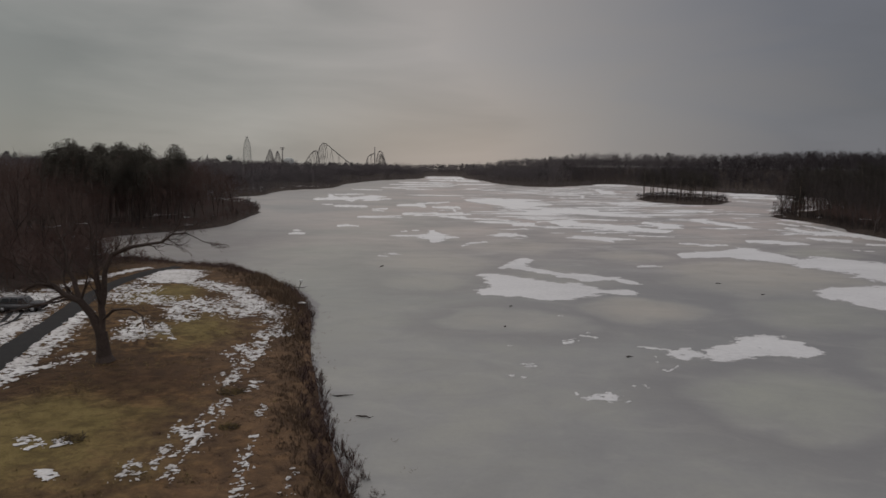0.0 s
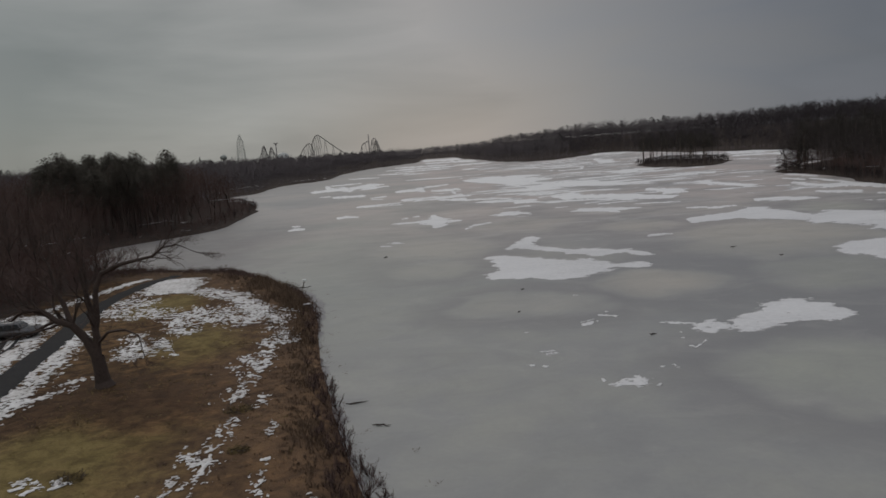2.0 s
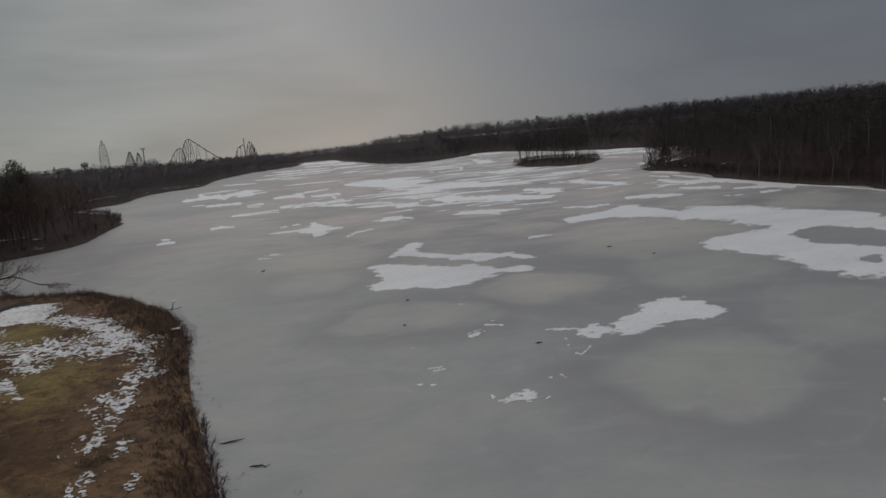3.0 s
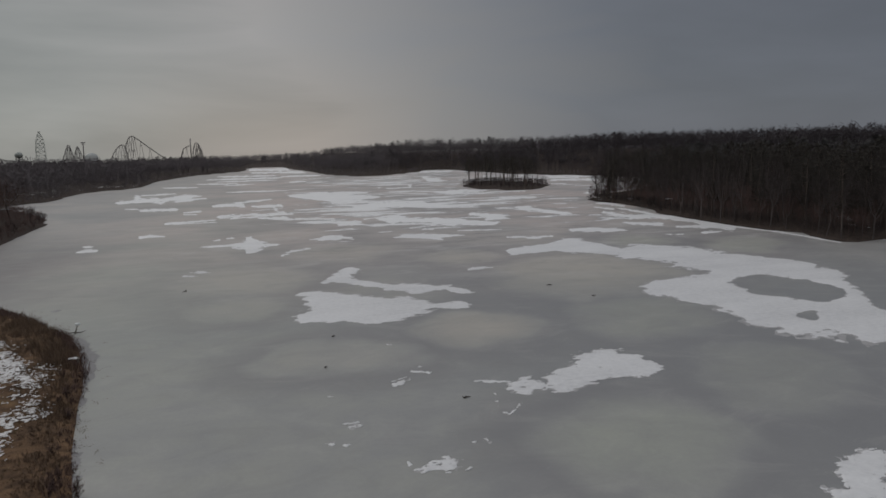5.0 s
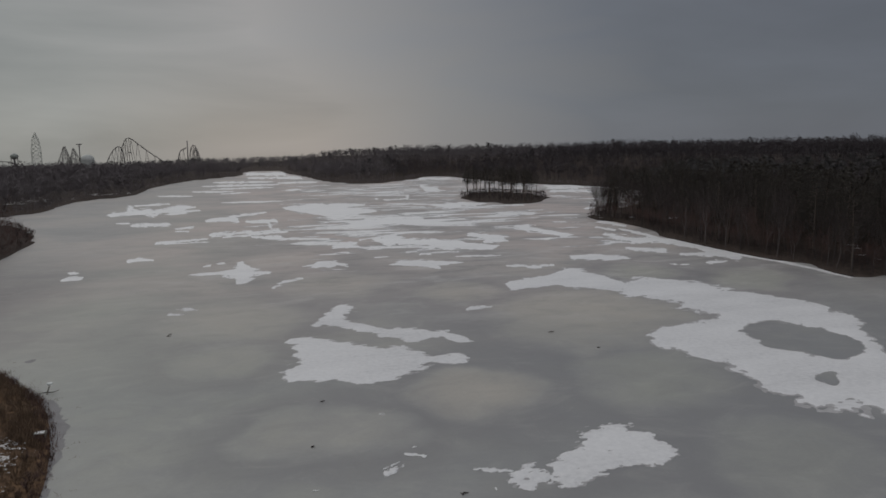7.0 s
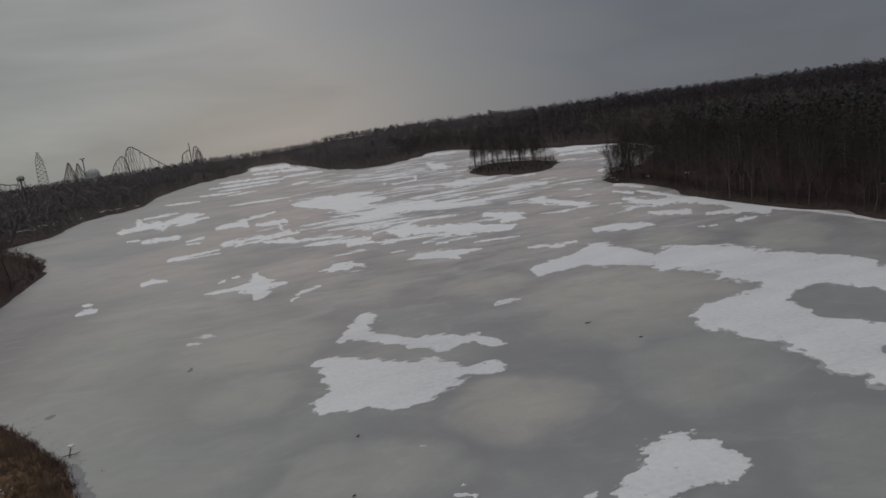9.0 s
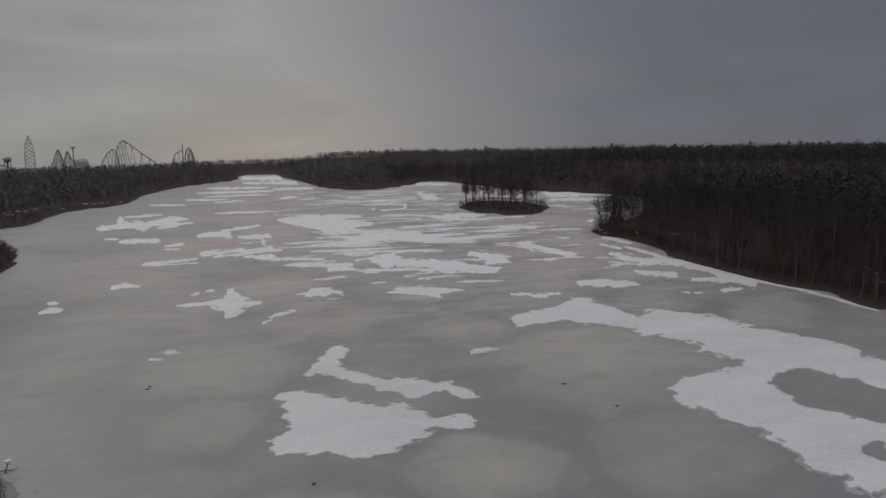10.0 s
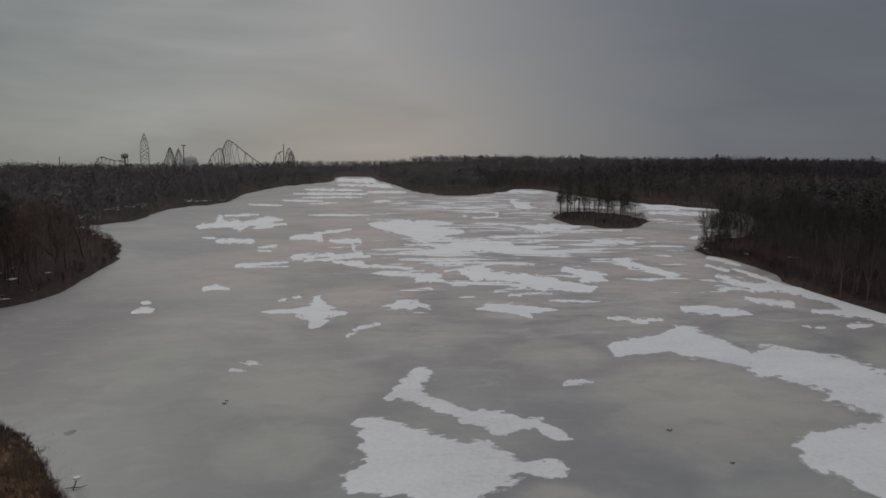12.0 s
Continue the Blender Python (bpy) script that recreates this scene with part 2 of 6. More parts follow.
    col = mixc(nt, mth(nt, "MULTIPLY", west_green, 0.6), col, (0.308, 0.318, 0.284))
    # east side darkened, bluer: slate-sky reflection and lens falloff put into the colour
    clear = mth(nt, "MULTIPLY", ramp(nt, mth(nt, "MULTIPLY_ADD", xy.outputs[0], 0.01, 0.2), [(0.36, 0.0), (0.62, 1.0)]), ramp(nt, mth(nt, "MULTIPLY", xy.outputs[1], 0.001), [(0.085, 1.0), (0.125, 0.0)]))
    col = mixc(nt, mth(nt, "MULTIPLY", clear, 0.5), col, (0.208, 0.209, 0.220))
    # dark reflection of the shore trees in the bay, put into the ice colour
    bay = mth(nt, "MULTIPLY", ramp(nt, mth(nt, "MULTIPLY_ADD", xy.outputs[0], 0.01, 0.5), [(0.11, 1.0), (0.27, 0.0)]), ramp(nt, mth(nt, "MULTIPLY", xy.outputs[1], 0.001), [(0.15, 1.0), (0.2, 0.0)]))
    col = mixc(nt, mth(nt, "MULTIPLY", bay, 0.85), col, (0.13, 0.124, 0.125))
    # warm sky's grazing reflection put into the far ice colour: paler, rosier
    sky_sheen = ramp(nt, mth(nt, "MULTIPLY", xy.outputs[1], 0.001), [(0.085, 0.0), (0.2, 1.0)])
    sky_sheen = mth(nt, "MULTIPLY", sky_sheen, ramp(nt, broad, [(0.36, 0.35), (0.6, 1.0)]))
    sky_sheen = mth(nt, "MULTIPLY", sky_sheen, ramp(nt, mth(nt, "MULTIPLY_ADD", xy.outputs[0], 0.01, 0.8), [(0.30, 0.35), (0.72, 1.0)]))
    col = mixc(nt, mth(nt, "MULTIPLY", sky_sheen, 0.8), col, (0.545, 0.452, 0.428))
    # dark and pale bands that the wind has polished across the open ice
    far = nd(nt, "ShaderNodeSeparateXYZ")
    put(nt, far.inputs[0], pos)
    band = noisy(nt, mapped(nt, pos, (0.5, 1.0, 1.0), (3, 9, 0), (0, 0, radians(-10))), 0.13, 8, 0.70, 0.35)
    side = mth(nt, "SUBTRACT", far.outputs[0], mth(nt, "MULTIPLY_ADD", far.outputs[1], 0.02, -22.0))
    where = mth(nt, "MULTIPLY", ramp(nt, mth(nt, "MULTIPLY", far.outputs[1], 0.001), [(0.085, 0.0), (0.15, 1.0)]), ramp(nt, mth(nt, "MULTIPLY_ADD", side, 0.01, 0.5), [(0.40, 0.15), (0.75, 0.8), (1.0, 1.0)]))
    col = mixc(nt, mth(nt, "MULTIPLY", mth(nt, "MULTIPLY", ramp(nt, band, [(0.36, 1.0), (0.48, 0.0)]), where), 0.55), col, (0.17, 0.168, 0.17))
    col = mixc(nt, mth(nt, "MULTIPLY", mth(nt, "MULTIPLY", ramp(nt, band, [(0.54, 0.0), (0.62, 1.0)]), where), 0.42), col, (0.58, 0.565, 0.56))
    # blotches and smears where meltwater has frozen again
    mottle = noisy(nt, mapped(nt, pos, (0.7, 1.0, 1.0), (7, 2, 0), (0, 0, radians(-14))), 0.24, 8, 0.66, 0.8)
    col = mixc(nt, ramp(nt, mottle, [(0.36, 0.18), (0.49, 0.0)]), col, (0.17, 0.168, 0.172))
    col = mixc(nt, ramp(nt, mottle, [(0.52, 0.0), (0.66, 0.15)]), col, (0.50, 0.475, 0.45))
    # wind-blown rime and thin dust of snow
    frost = ramp(nt, noisy(nt, pos, 0.9, 7, 0.7, 1.5), [(0.60, 0.0), (0.72, 1.0)])
    col = mixc(nt, mth(nt, "MULTIPLY", frost, 0.07), col, (0.6, 0.6, 0.6))
    col = mixc(nt, ramp(nt, fine, [(0.25, 0.12), (0.6, 0.0)]), col, (0.15, 0.15, 0.16))
    col = mixc(nt, 1.0, col, (0.972, 0.960, 0.93), "MULTIPLY")
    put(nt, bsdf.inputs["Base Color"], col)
    put(nt, bsdf.inputs["Roughness"], mth(nt, "MULTIPLY_ADD", mid, 0.16, 0.36))
    bsdf.inputs["IOR"].default_value = 1.40
    bsdf.inputs["Specular IOR Level"].default_value = 0.6
    relief(nt, bsdf, fine, 0.12, 0.02)
    return m


ICE = ice_material()


def ground_material():
    """Winter lawn on the park side, leaf litter with old snow in the woods, bare mud at the waterline."""
    m, nt, bsdf, geo = material("winter_ground")
    pos = geo.outputs["Position"]
    s = nd(nt, "ShaderNodeSeparateXYZ")
    put(nt, s.inputs[0], pos)
    broad, mid, fine = noisy(nt, pos, 0.13, 4, 0.55, 0.3), noisy(nt, pos, 0.75, 6, 0.65, 0.4), noisy(nt, pos, 9.0, 5, 0.7)
    lawn = ramp(nt, mth(nt, "MULTIPLY_ADD", broad, 0.55, mth(nt, "MULTIPLY", mid, 0.45)), [
        (0.38, (0.042, 0.026, 0.016)), (0.46, (0.085, 0.062, 0.030)), (0.54, (0.138, 0.110, 0.045)), (0.66, (0.158, 0.114, 0.055))])
    # yellow-green swards among trodden brown turf
    sward = None
    for x, y, a, b in ((-22.0, 36.5, 10.5, 8.0), (-20.5, 64.0, 5.5, 8.0), (-31.5, 79.0, 4.0, 6.0), (-17.5, 24.0, 6.0, 7.0)):
        q = nd(nt, "ShaderNodeMapping")
        q.vector_type = "TEXTURE"
        put(nt, q.inputs["Vector"], pos)
        q.inputs["Location"].default_value, q.inputs["Scale"].default_value = (x, y, 0), (a, b, 100)
        ln = nd(nt, "ShaderNodeVectorMath", op="LENGTH")
        put(nt, ln.inputs[0], q.outputs[0])
        sward = ln.outputs["Value"] if sward is None else mth(nt, "MINIMUM", sward, ln.outputs["Value"])
    sward = mth(nt, "MULTIPLY_ADD", mth(nt, "SUBTRACT", noisy(nt, pos, 0.33, 5, 0.6, 0.5), 0.5), 1.2, sward)
    sward = ramp(nt, mth(nt, "MULTIPLY", sward, 0.5), [(0.28, 1.0), (0.62, 0.0)])
    turf = ramp(nt, mid, [(0.36, (0.036, 0.025, 0.015)), (0.5, (0.078, 0.055, 0.030)), (0.64, (0.150, 0.106, 0.058))])
    lawn = mixc(nt, sward, turf, ramp(nt, mid, [(0.34, (0.105, 0.098, 0.042)), (0.6, (0.172, 0.160, 0.074))]))
    lawn = mixc(nt, ramp(nt, fine, [(0.3, 0.5), (0.6, 0.0)]), lawn, (0.062, 0.046, 0.02))
    # darker brown patches round the lawn tree
    under = None
    for x, y, a, b in ((-25.5, 50.5, 6.5, 4.5), (-20.0, 47.5, 5.5, 4.5), (-28.0, 46.0, 4.0, 5.0)):
        q = nd(nt, "ShaderNodeMapping")
        q.vector_type = "TEXTURE"
        put(nt, q.inputs["Vector"], pos)
        q.inputs["Location"].default_value, q.inputs["Scale"].default_value = (x, y, 0), (a, b, 100)
        ln = nd(nt, "ShaderNodeVectorMath", op="LENGTH")
        put(nt, ln.inputs[0], q.outputs[0])
        under = ln.outputs["Value"] if under is None else mth(nt, "MINIMUM", under, ln.outputs["Value"])
    under = ramp(nt, mth(nt, "MULTIPLY", mth(nt, "MULTIPLY_ADD", mth(nt, "SUBTRACT", mid, 0.5), 1.6, under), 0.5), [(0.30, 1.0), (0.60, 0.0)])
    lawn = mixc(nt, mth(nt, "MULTIPLY", under, 0.7), lawn, ramp(nt, fine, [(0.35, (0.030, 0.021, 0.015)), (0.65, (0.070, 0.048, 0.032))]))
    mott = ramp(nt, noisy(nt, mapped(nt, pos, (0.8, 1.0, 1.0)), 1.0, 7, 0.72, 0.5), [(0.50, 0.0), (0.57, 1.0)])
    lawn = mixc(nt, mth(nt, "MULTIPLY", mth(nt, "MULTIPLY", mott, ramp(nt, sward, [(0.0, 1.0), (1.0, 0.3)])), 0.85), lawn, (0.034, 0.024, 0.015))
    rust = ramp(nt, mth(nt, "MULTIPLY_ADD", noisy(nt, pos, 0.3, 5, 0.6, 0.5), 0.6, mth(nt, "MULTIPLY", ramp(nt, mth(nt, "MULTIPLY_ADD", s.outputs[0], 0.02, 0.7), [(0.22, 0.0), (0.5, 1.0)]), 0.4)), [(0.38, 0.0), (0.55, 1.0)])
    lawn = mixc(nt, mth(nt, "MULTIPLY", rust, 0.42), lawn, ramp(nt, mid, [(0.38, (0.036, 0.023, 0.015)), (0.5, (0.070, 0.046, 0.029)), (0.62, (0.130, 0.085, 0.052))]))
    lawn = mixc(nt, 1.0, lawn, (1.28, 1.03, 0.88), "MULTIPLY")
    litter = ramp(nt, mid, [(0.35, (0.034, 0.025, 0.021)), (0.65, (0.072, 0.053, 0.044))])
    edge = mth(nt, "MULTIPLY_ADD", mth(nt, "SUBTRACT", mid, 0.5), 7.0, s.outputs[0])
    park = mth(nt, "MULTIPLY", ramp(nt, mth(nt, "MULTIPLY_ADD", edge, 0.01, 0.5), [(0.0, 0.0), (0.04, 1.0)]),
               ramp(nt, mth(nt, "MULTIPLY", mth(nt, "MULTIPLY_ADD", mid, 6.0, s.outputs[1]), 0.005), [(0.50, 1.0), (0.56, 0.0)]))
    col = mixc(nt, park, litter, lawn)
    bank = ramp(nt, mth(nt, "MULTIPLY_ADD", mth(nt, "SUBTRACT", mid, 0.5), 0.35, s.outputs[2]), [(0.80, 1.0), (0.95, 0.0)])
    col = mixc(nt, mth(nt, "MULTIPLY", bank, park), col, ramp(nt, mid, [(0.35, (0.062, 0.037, 0.023)), (0.65, (0.17, 0.102, 0.057))]))
    put(nt, bsdf.inputs["Base Color"], col)
    bsdf.inputs["Roughness"].default_value = 0.95
    bsdf.inputs["Specular IOR Level"].default_value = 0.15
    relief(nt, bsdf, mth(nt, "MULTIPLY_ADD", fine, 0.4, mid), 0.8, 0.12)
    return m


GROUND = ground_material()
ASPHALT = grainy("asphalt", (0.024, 0.023, 0.024), (0.042, 0.040, 0.039), 0.95, 5, vary=0.05, bump=0.5, dist=0.02)
ASPHALT.node_tree.nodes["Principled BSDF"].inputs["Specular IOR Level"].default_value = 0.12
# skyline steel lightened to put distance haze into its paint colour
STEEL = grainy("hazed_painted_steel", (0.17, 0.152, 0.145), (0.24, 0.22, 0.21), 0.6, 0.4, vary=0.15, bump=0.05)
PALE_STEEL = grainy("pale_steel", (0.30, 0.315, 0.285), (0.37, 0.385, 0.35), 0.55, 0.4, vary=0.1, bump=0.05)
CAR_PAINT = grainy("car_paint", (0.10, 0.098, 0.102), (0.13, 0.127, 0.13), 0.3, 3, metal=0.4, vary=0.05, bump=0.02)
GLASS_DARK = grainy("tinted_glass", (0.012, 0.013, 0.015), (0.02, 0.021, 0.024), 0.08, 3, vary=0.02, bump=0.0)
RUBBER = grainy("tyre_rubber", (0.014, 0.014, 0.014), (0.03, 0.03, 0.03), 0.85, 20, vary=0.05)
CHROME = grainy("wheel_alloy", (0.35, 0.35, 0.36), (0.5, 0.5, 0.5), 0.3, 8, metal=1.0, vary=0.05, bump=0.02)
LAMP_RED = grainy("tail_lamp", (0.20, 0.01, 0.01), (0.28, 0.02, 0.02), 0.2, 6, vary=0.05, bump=0.0)
LAMP_CLEAR = grainy("head_lamp", (0.5, 0.5, 0.5), (0.65, 0.65, 0.62), 0.15, 6, vary=0.05, bump=0.0)
OLD_WOOD = grainy("weathered_wood", (0.10, 0.085, 0.07), (0.23, 0.20, 0.17), 0.85, 6, bump=0.6, dist=0.01)
WHITE_PAINT = grainy("chalky_white_paint", (0.60, 0.60, 0.58), (0.78, 0.78, 0.76), 0.6, 5, vary=0.05)
DOME_SKIN = grainy("pale_roofing", (0.40, 0.405, 0.385), (0.48, 0.48, 0.46), 0.7, 0.2, vary=0.05)

# ---------------------------------------------------------------- mesh tools


def hash2(i, j, k):
    n = (i * 374761393 + j * 668265263 + k * 974711) & 0x7FFFFFFF
    n = ((n ^ (n >> 13)) * 1274126177) & 0x7FFFFFFF
    return ((n ^ (n >> 16)) & 0xFFFF) / 65535.0


def value_noise(x, y, seed=0):
    xi, yi = np.floor(x).astype(np.int64), np.floor(y).astype(np.int64)
    u, v = x - xi, y - yi
    u, v = u * u * (3 - 2 * u), v * v * (3 - 2 * v)
    return ((hash2(xi, yi, seed) * (1 - u) + hash2(xi + 1, yi, seed) * u) * (1 - v)
            + (hash2(xi, yi + 1, seed) * (1 - u) + hash2(xi + 1, yi + 1, seed) * u) * v) * 2 - 1


def fbm(x, y, seed=0, octaves=4, gain=0.55):
    s, a, t = 0, 1.0, 0
    for o in range(octaves):
        s, t = s + a * value_noise(x * 2 ** o + 17.3 * o, y * 2 ** o - 9.1 * o, seed + o), t + a
        a *= gain
    return s / t


def fast_mesh(name, verts, polys, mat, smooth=False):
    """A mesh from an (n, 3) array of places and an (m, 3) or (m, 4) array of corners."""
    verts, polys = np.asarray(verts, np.float32), np.asarray(polys, np.int32)
    me = bpy.data.meshes.new(name)
    m, k = polys.shape
    me.vertices.add(len(verts))
    me.vertices.foreach_set("co", verts.ravel())
    me.loops.add(m * k)
    me.loops.foreach_set("vertex_index", polys.ravel())
    me.polygons.add(m)
    me.polygons.foreach_set("loop_start", np.arange(0, m * k, k, dtype=np.int32))
    if smooth:
        me.polygons.foreach_set("use_smooth", np.ones(m, bool))
    me.update(calc_edges=True)
    me.validate()
    me.materials.append(mat)
    return me


class Soup:
    """Triangles gathered for one mesh."""

    def __init__(self):
        self.v, self.f = [], []

    def tube(self, p0, p1, r0, r1, n=5, cap=False):
        p0, p1 = Vector(p0), Vector(p1)
        d = (p1 - p0)
        if d.length < 1e-6:
            return
        d.normalize()
        u = d.orthogonal().normalized()
        w = d.cross(u)
        b = len(self.v)
        for p, r in ((p0, r0), (p1, r1)):
            for i in range(n):
                a = 2 * math.pi * i / n
                self.v.append(tuple(p + (u * math.cos(a) + w * math.sin(a)) * r))
        for i in range(n):
            j = (i + 1) % n
            self.f += [(b + i, b + j, b + n + j), (b + i, b + n + j, b + n + i)]
        if cap:
            for base, flip in ((b, True), (b + n, False)):
                for i in range(1, n - 1):
                    self.f.append((base, base + i + 1, base + i) if flip else (base, base + i, base + i + 1))

    def chain(self, pts, radii, n=6):
        for (a, b), (r, s) in zip(zip(pts, pts[1:]), zip(radii, radii[1:])):
            self.tube(a, b, r, s, n)

    def blade(self, p, tip, width, side=None):
        p, tip = Vector(p), Vector(tip)
        s = (side or (tip - p).orthogonal()).normalized() * width / 2
        b = len(self.v)
        self.v += [tuple(p - s), tuple(p + s), tuple(tip)]
        self.f.append((b, b + 1, b + 2))

    def arrays(self):
        return np.array(self.v, np.float32), np.array(self.f, np.int32)

    def mesh(self, name, mat, smooth=False):
        return fast_mesh(name, *self.arrays(), mat, smooth)


def part(name, me, parent, label=""):
    ob = new(name, me)
    ob.parent = parent
    if label:
        ob["label"] = label
    return ob


def bm_mesh(name, bm, mat, smooth=False):
    me = bpy.data.meshes.new(name)
    bm.to_mesh(me)
    bm.free()
    me.materials.append(mat)
    for p in me.polygons:
        p.use_smooth = smooth
    return me


def box(bm, x0, x1, y0, y1, z0, z1, bevel=0.0, taper=None):
    """A box, bevelled; taper: inset of the top in x and y."""
    tx, ty = taper or (0, 0)
    vs = [bm.verts.new(c) for c in ((x0, y0, z0), (x1, y0, z0), (x1, y1, z0), (x0, y1, z0),
                                    (x0 + tx, y0 + ty, z1), (x1 - tx, y0 + ty, z1), (x1 - tx, y1 - ty, z1), (x0 + tx, y1 - ty, z1))]
    fs = [bm.faces.new([vs[i] for i in q]) for q in ((3, 2, 1, 0), (4, 5, 6, 7), (0, 1, 5, 4), (1, 2, 6, 5), (2, 3, 7, 6), (3, 0, 4, 7))]
    if bevel:
        bmesh.ops.bevel(bm, geom=list({e for f in fs for e in f.edges}), offset=bevel, segments=2, affect="EDGES")


# ---------------------------------------------------------------- the lake and the ground
SHORE = [
    (6, -10), (1, 8), (-1.5, 22), (-4.3, 33), (-6.9, 40.6), (-8.7, 49), (-11.2, 60), (-13.9, 73.5), (-18.4, 87), (-25.8, 98.8), (-33.8, 105.5), (-43, 108.5),
    (-53, 113), (-62, 123), (-69, 138), (-67, 151), (-59, 163), (-54, 174), (-55, 192), (-58.6, 224), (-66, 252), (-80, 277), (-101, 312),
    (-88, 335), (-89, 404), (-71, 455), (-74, 545), (-60, 670), (-24, 790), (-21, 940), (17, 975), (27, 830),
    (41, 700), (50, 590), (76, 532), (102, 567), (122, 594), (136, 637), (165, 640), (166, 555), (185, 463), (206, 408),
]
SHORE_EAST = [
    (196, 340), (155, 283), (124, 258), (107.5, 229), (112.5, 219), (108.5, 197), (105.3, 180), (105, 160), (105.2, 148), (106.2, 138), (106.6, 128),
    (105.6, 118.5), (109, 115), (118, 118.5), (130, 121), (141, 112), (146, 75), (150, 20), (158, -60), (90, -95), (30, -60),
]
ISLAND = [(94.5, 345), (97.5, 322), (109.5, 306), (122, 308), (133, 330), (142, 358), (131, 386), (116, 394), (102, 370)]


def spline(pts, step, rough, seed):
    """A closed Catmull-Rom line through the points, with a ragged edge."""
    out, n = [], len(pts)
    for i in range(n):
        p0, p1, p2, p3 = (np.array(pts[(i + k) % n], float) for k in (-1, 0, 1, 2))
        m = max(3, int(np.hypot(*(p2 - p1)) / step))
        for k in range(m):
            t = k / m
            out.append(0.5 * (2 * p1 + (p2 - p0) * t + (2 * p0 - 5 * p1 + 4 * p2 - p3) * t * t + (3 * p1 - p0 - 3 * p2 + p3) * t ** 3))
    out = np.array(out)
    d = np.roll(out, -1, 0) - np.roll(out, 1, 0)
    nrm = np.stack([d[:, 1], -d[:, 0]], 1) / np.maximum(np.hypot(d[:, 0], d[:, 1]), 1e-6)[:, None]
    amp = rough * np.clip(np.hypot(out[:, 0], out[:, 1]) / 120, 0.5, 3)
    return out + nrm * (fbm(out[:, 0] / 7, out[:, 1] / 7, seed, 4) * amp)[:, None]


LAKE_LINE, ISLE_LINE = spline(SHORE + SHORE_EAST, 4, 0.9, 3), spline(ISLAND, 3, 0.8, 5)


def signed(line, x, y):
    """Distance to a closed line, positive outside it."""
    x, y = np.asarray(x, float).ravel(), np.asarray(y, float).ravel()
    a, b = line, np.roll(line, -1, 0)
    best, inside = np.full(x.shape, 1e9), np.zeros(x.shape, bool)
    for (ax, ay), (bx, by) in zip(a, b):
        dx, dy = bx - ax, by - ay
        t = np.clip(((x - ax) * dx + (y - ay) * dy) / (dx * dx + dy * dy + 1e-12), 0, 1)
        best = np.minimum(best, np.hypot(x - ax - t * dx, y - ay - t * dy))
        if ay != by:
            inside ^= ((ay > y) != (by > y)) & (x < (by - ay and dx * (y - ay) / dy + ax))
    return np.where(inside, -best, best)


def smooth01(v, a, b):
    t = np.clip((v - a) / (b - a), 0, 1)
    return t * t * (3 - 2 * t)


def land(x, y):
    """Distance from the water's edge, positive on land."""
    return np.maximum(signed(LAKE_LINE, x, y), -signed(ISLE_LINE, x, y))


def height(x, y, d=None):
    x, y = np.asarray(x, float).ravel(), np.asarray(y, float).ravel()
    d = land(x, y) if d is None else d
    z = -0.7 + 1.45 * smooth01(d, -2.2, 2.6) + 0.25 * smooth01(d, 3, 14)
    east = (0.68 + 0.32 * smooth01(y, 230, 400)) * smooth01(x, 60, 160) * smooth01((d - 15) / (225 - 125 * smooth01(y, 300, 450)), 0, 1)
    ahead = smooth01(y, 380, 700) * smooth01(d, 30, 300)
    z = z + 14.0 * east + 3.0 * ahead * (1 - east) * smooth01(x, -60, 60)
    far = np.hypot(x, y)
    z = z - (6.0 * (1 - smooth01(x, -330, -60)) + 7.0 * (1 - smooth01(x, -620, -300))) * smooth01(far, 720, 1050) * smooth01(d, 40, 200) - 70.0 * smooth01(far, 1700, 4600)
    return z + fbm(x / 9, y / 9, 21, 3) * 0.14 * smooth01(d, 0, 5) + fbm(x / 120, y / 120, 23, 3) * 1.2 * smooth01(d, 60, 250)


def lines(dense0, dense1, step, far0, far1, grow):
    out, s, v = list(np.arange(dense0, dense1, step)), step, dense1
    while v < far1:
        out.append(v)
        s = min(s * grow, 44 if v < 1700 else 160)
        v += s
    out.append(far1)
    s, v = step, dense0
    while v > far0:
        s = min(s * grow, 44 if v > -1700 else 160)
        v -= s
        out.insert(0, max(v, far0))
    return np.array(out)


def build_ground():
    gx = lines(-62, 6, 1.0, -4600, 4600, 1.07)
    gy = lines(24, 118, 1.1, -4600, 4600, 1.06)
    X, Y = np.meshgrid(gx, gy)
    Z = height(X, Y)
    V = np.stack([X.ravel(), Y.ravel(), Z], 1)
    nx, ny = len(gx), len(gy)
    i = (np.arange(ny - 1)[:, None] * nx + np.arange(nx - 1)[None]).ravel()
    F = np.stack([i, i + 1, i + nx + 1, i + nx], 1)
    tagged(new("ground", fast_mesh("ground", V, F, GROUND, True)), "winter ground of yellowed lawn, leaf litter and old snow", "ground", kind="structure")


def build_ice():
    n = 60
    gx, gy = np.linspace(-140, 260, n), np.linspace(-110, 1010, n)
    X, Y = np.meshgrid(gx, gy)
    i = (np.arange(n - 1)[:, None] * n + np.arange(n - 1)[None]).ravel()
    V = np.stack([X.ravel(), Y.ravel(), np.zeros(n * n)], 1)
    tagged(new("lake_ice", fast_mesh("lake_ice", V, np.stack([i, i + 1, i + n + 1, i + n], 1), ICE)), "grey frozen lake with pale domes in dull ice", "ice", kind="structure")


build_ground()
build_ice()


def base_z(x, y):
    return float(height([x], [y])[0])


# ---------------------------------------------------------------- snow


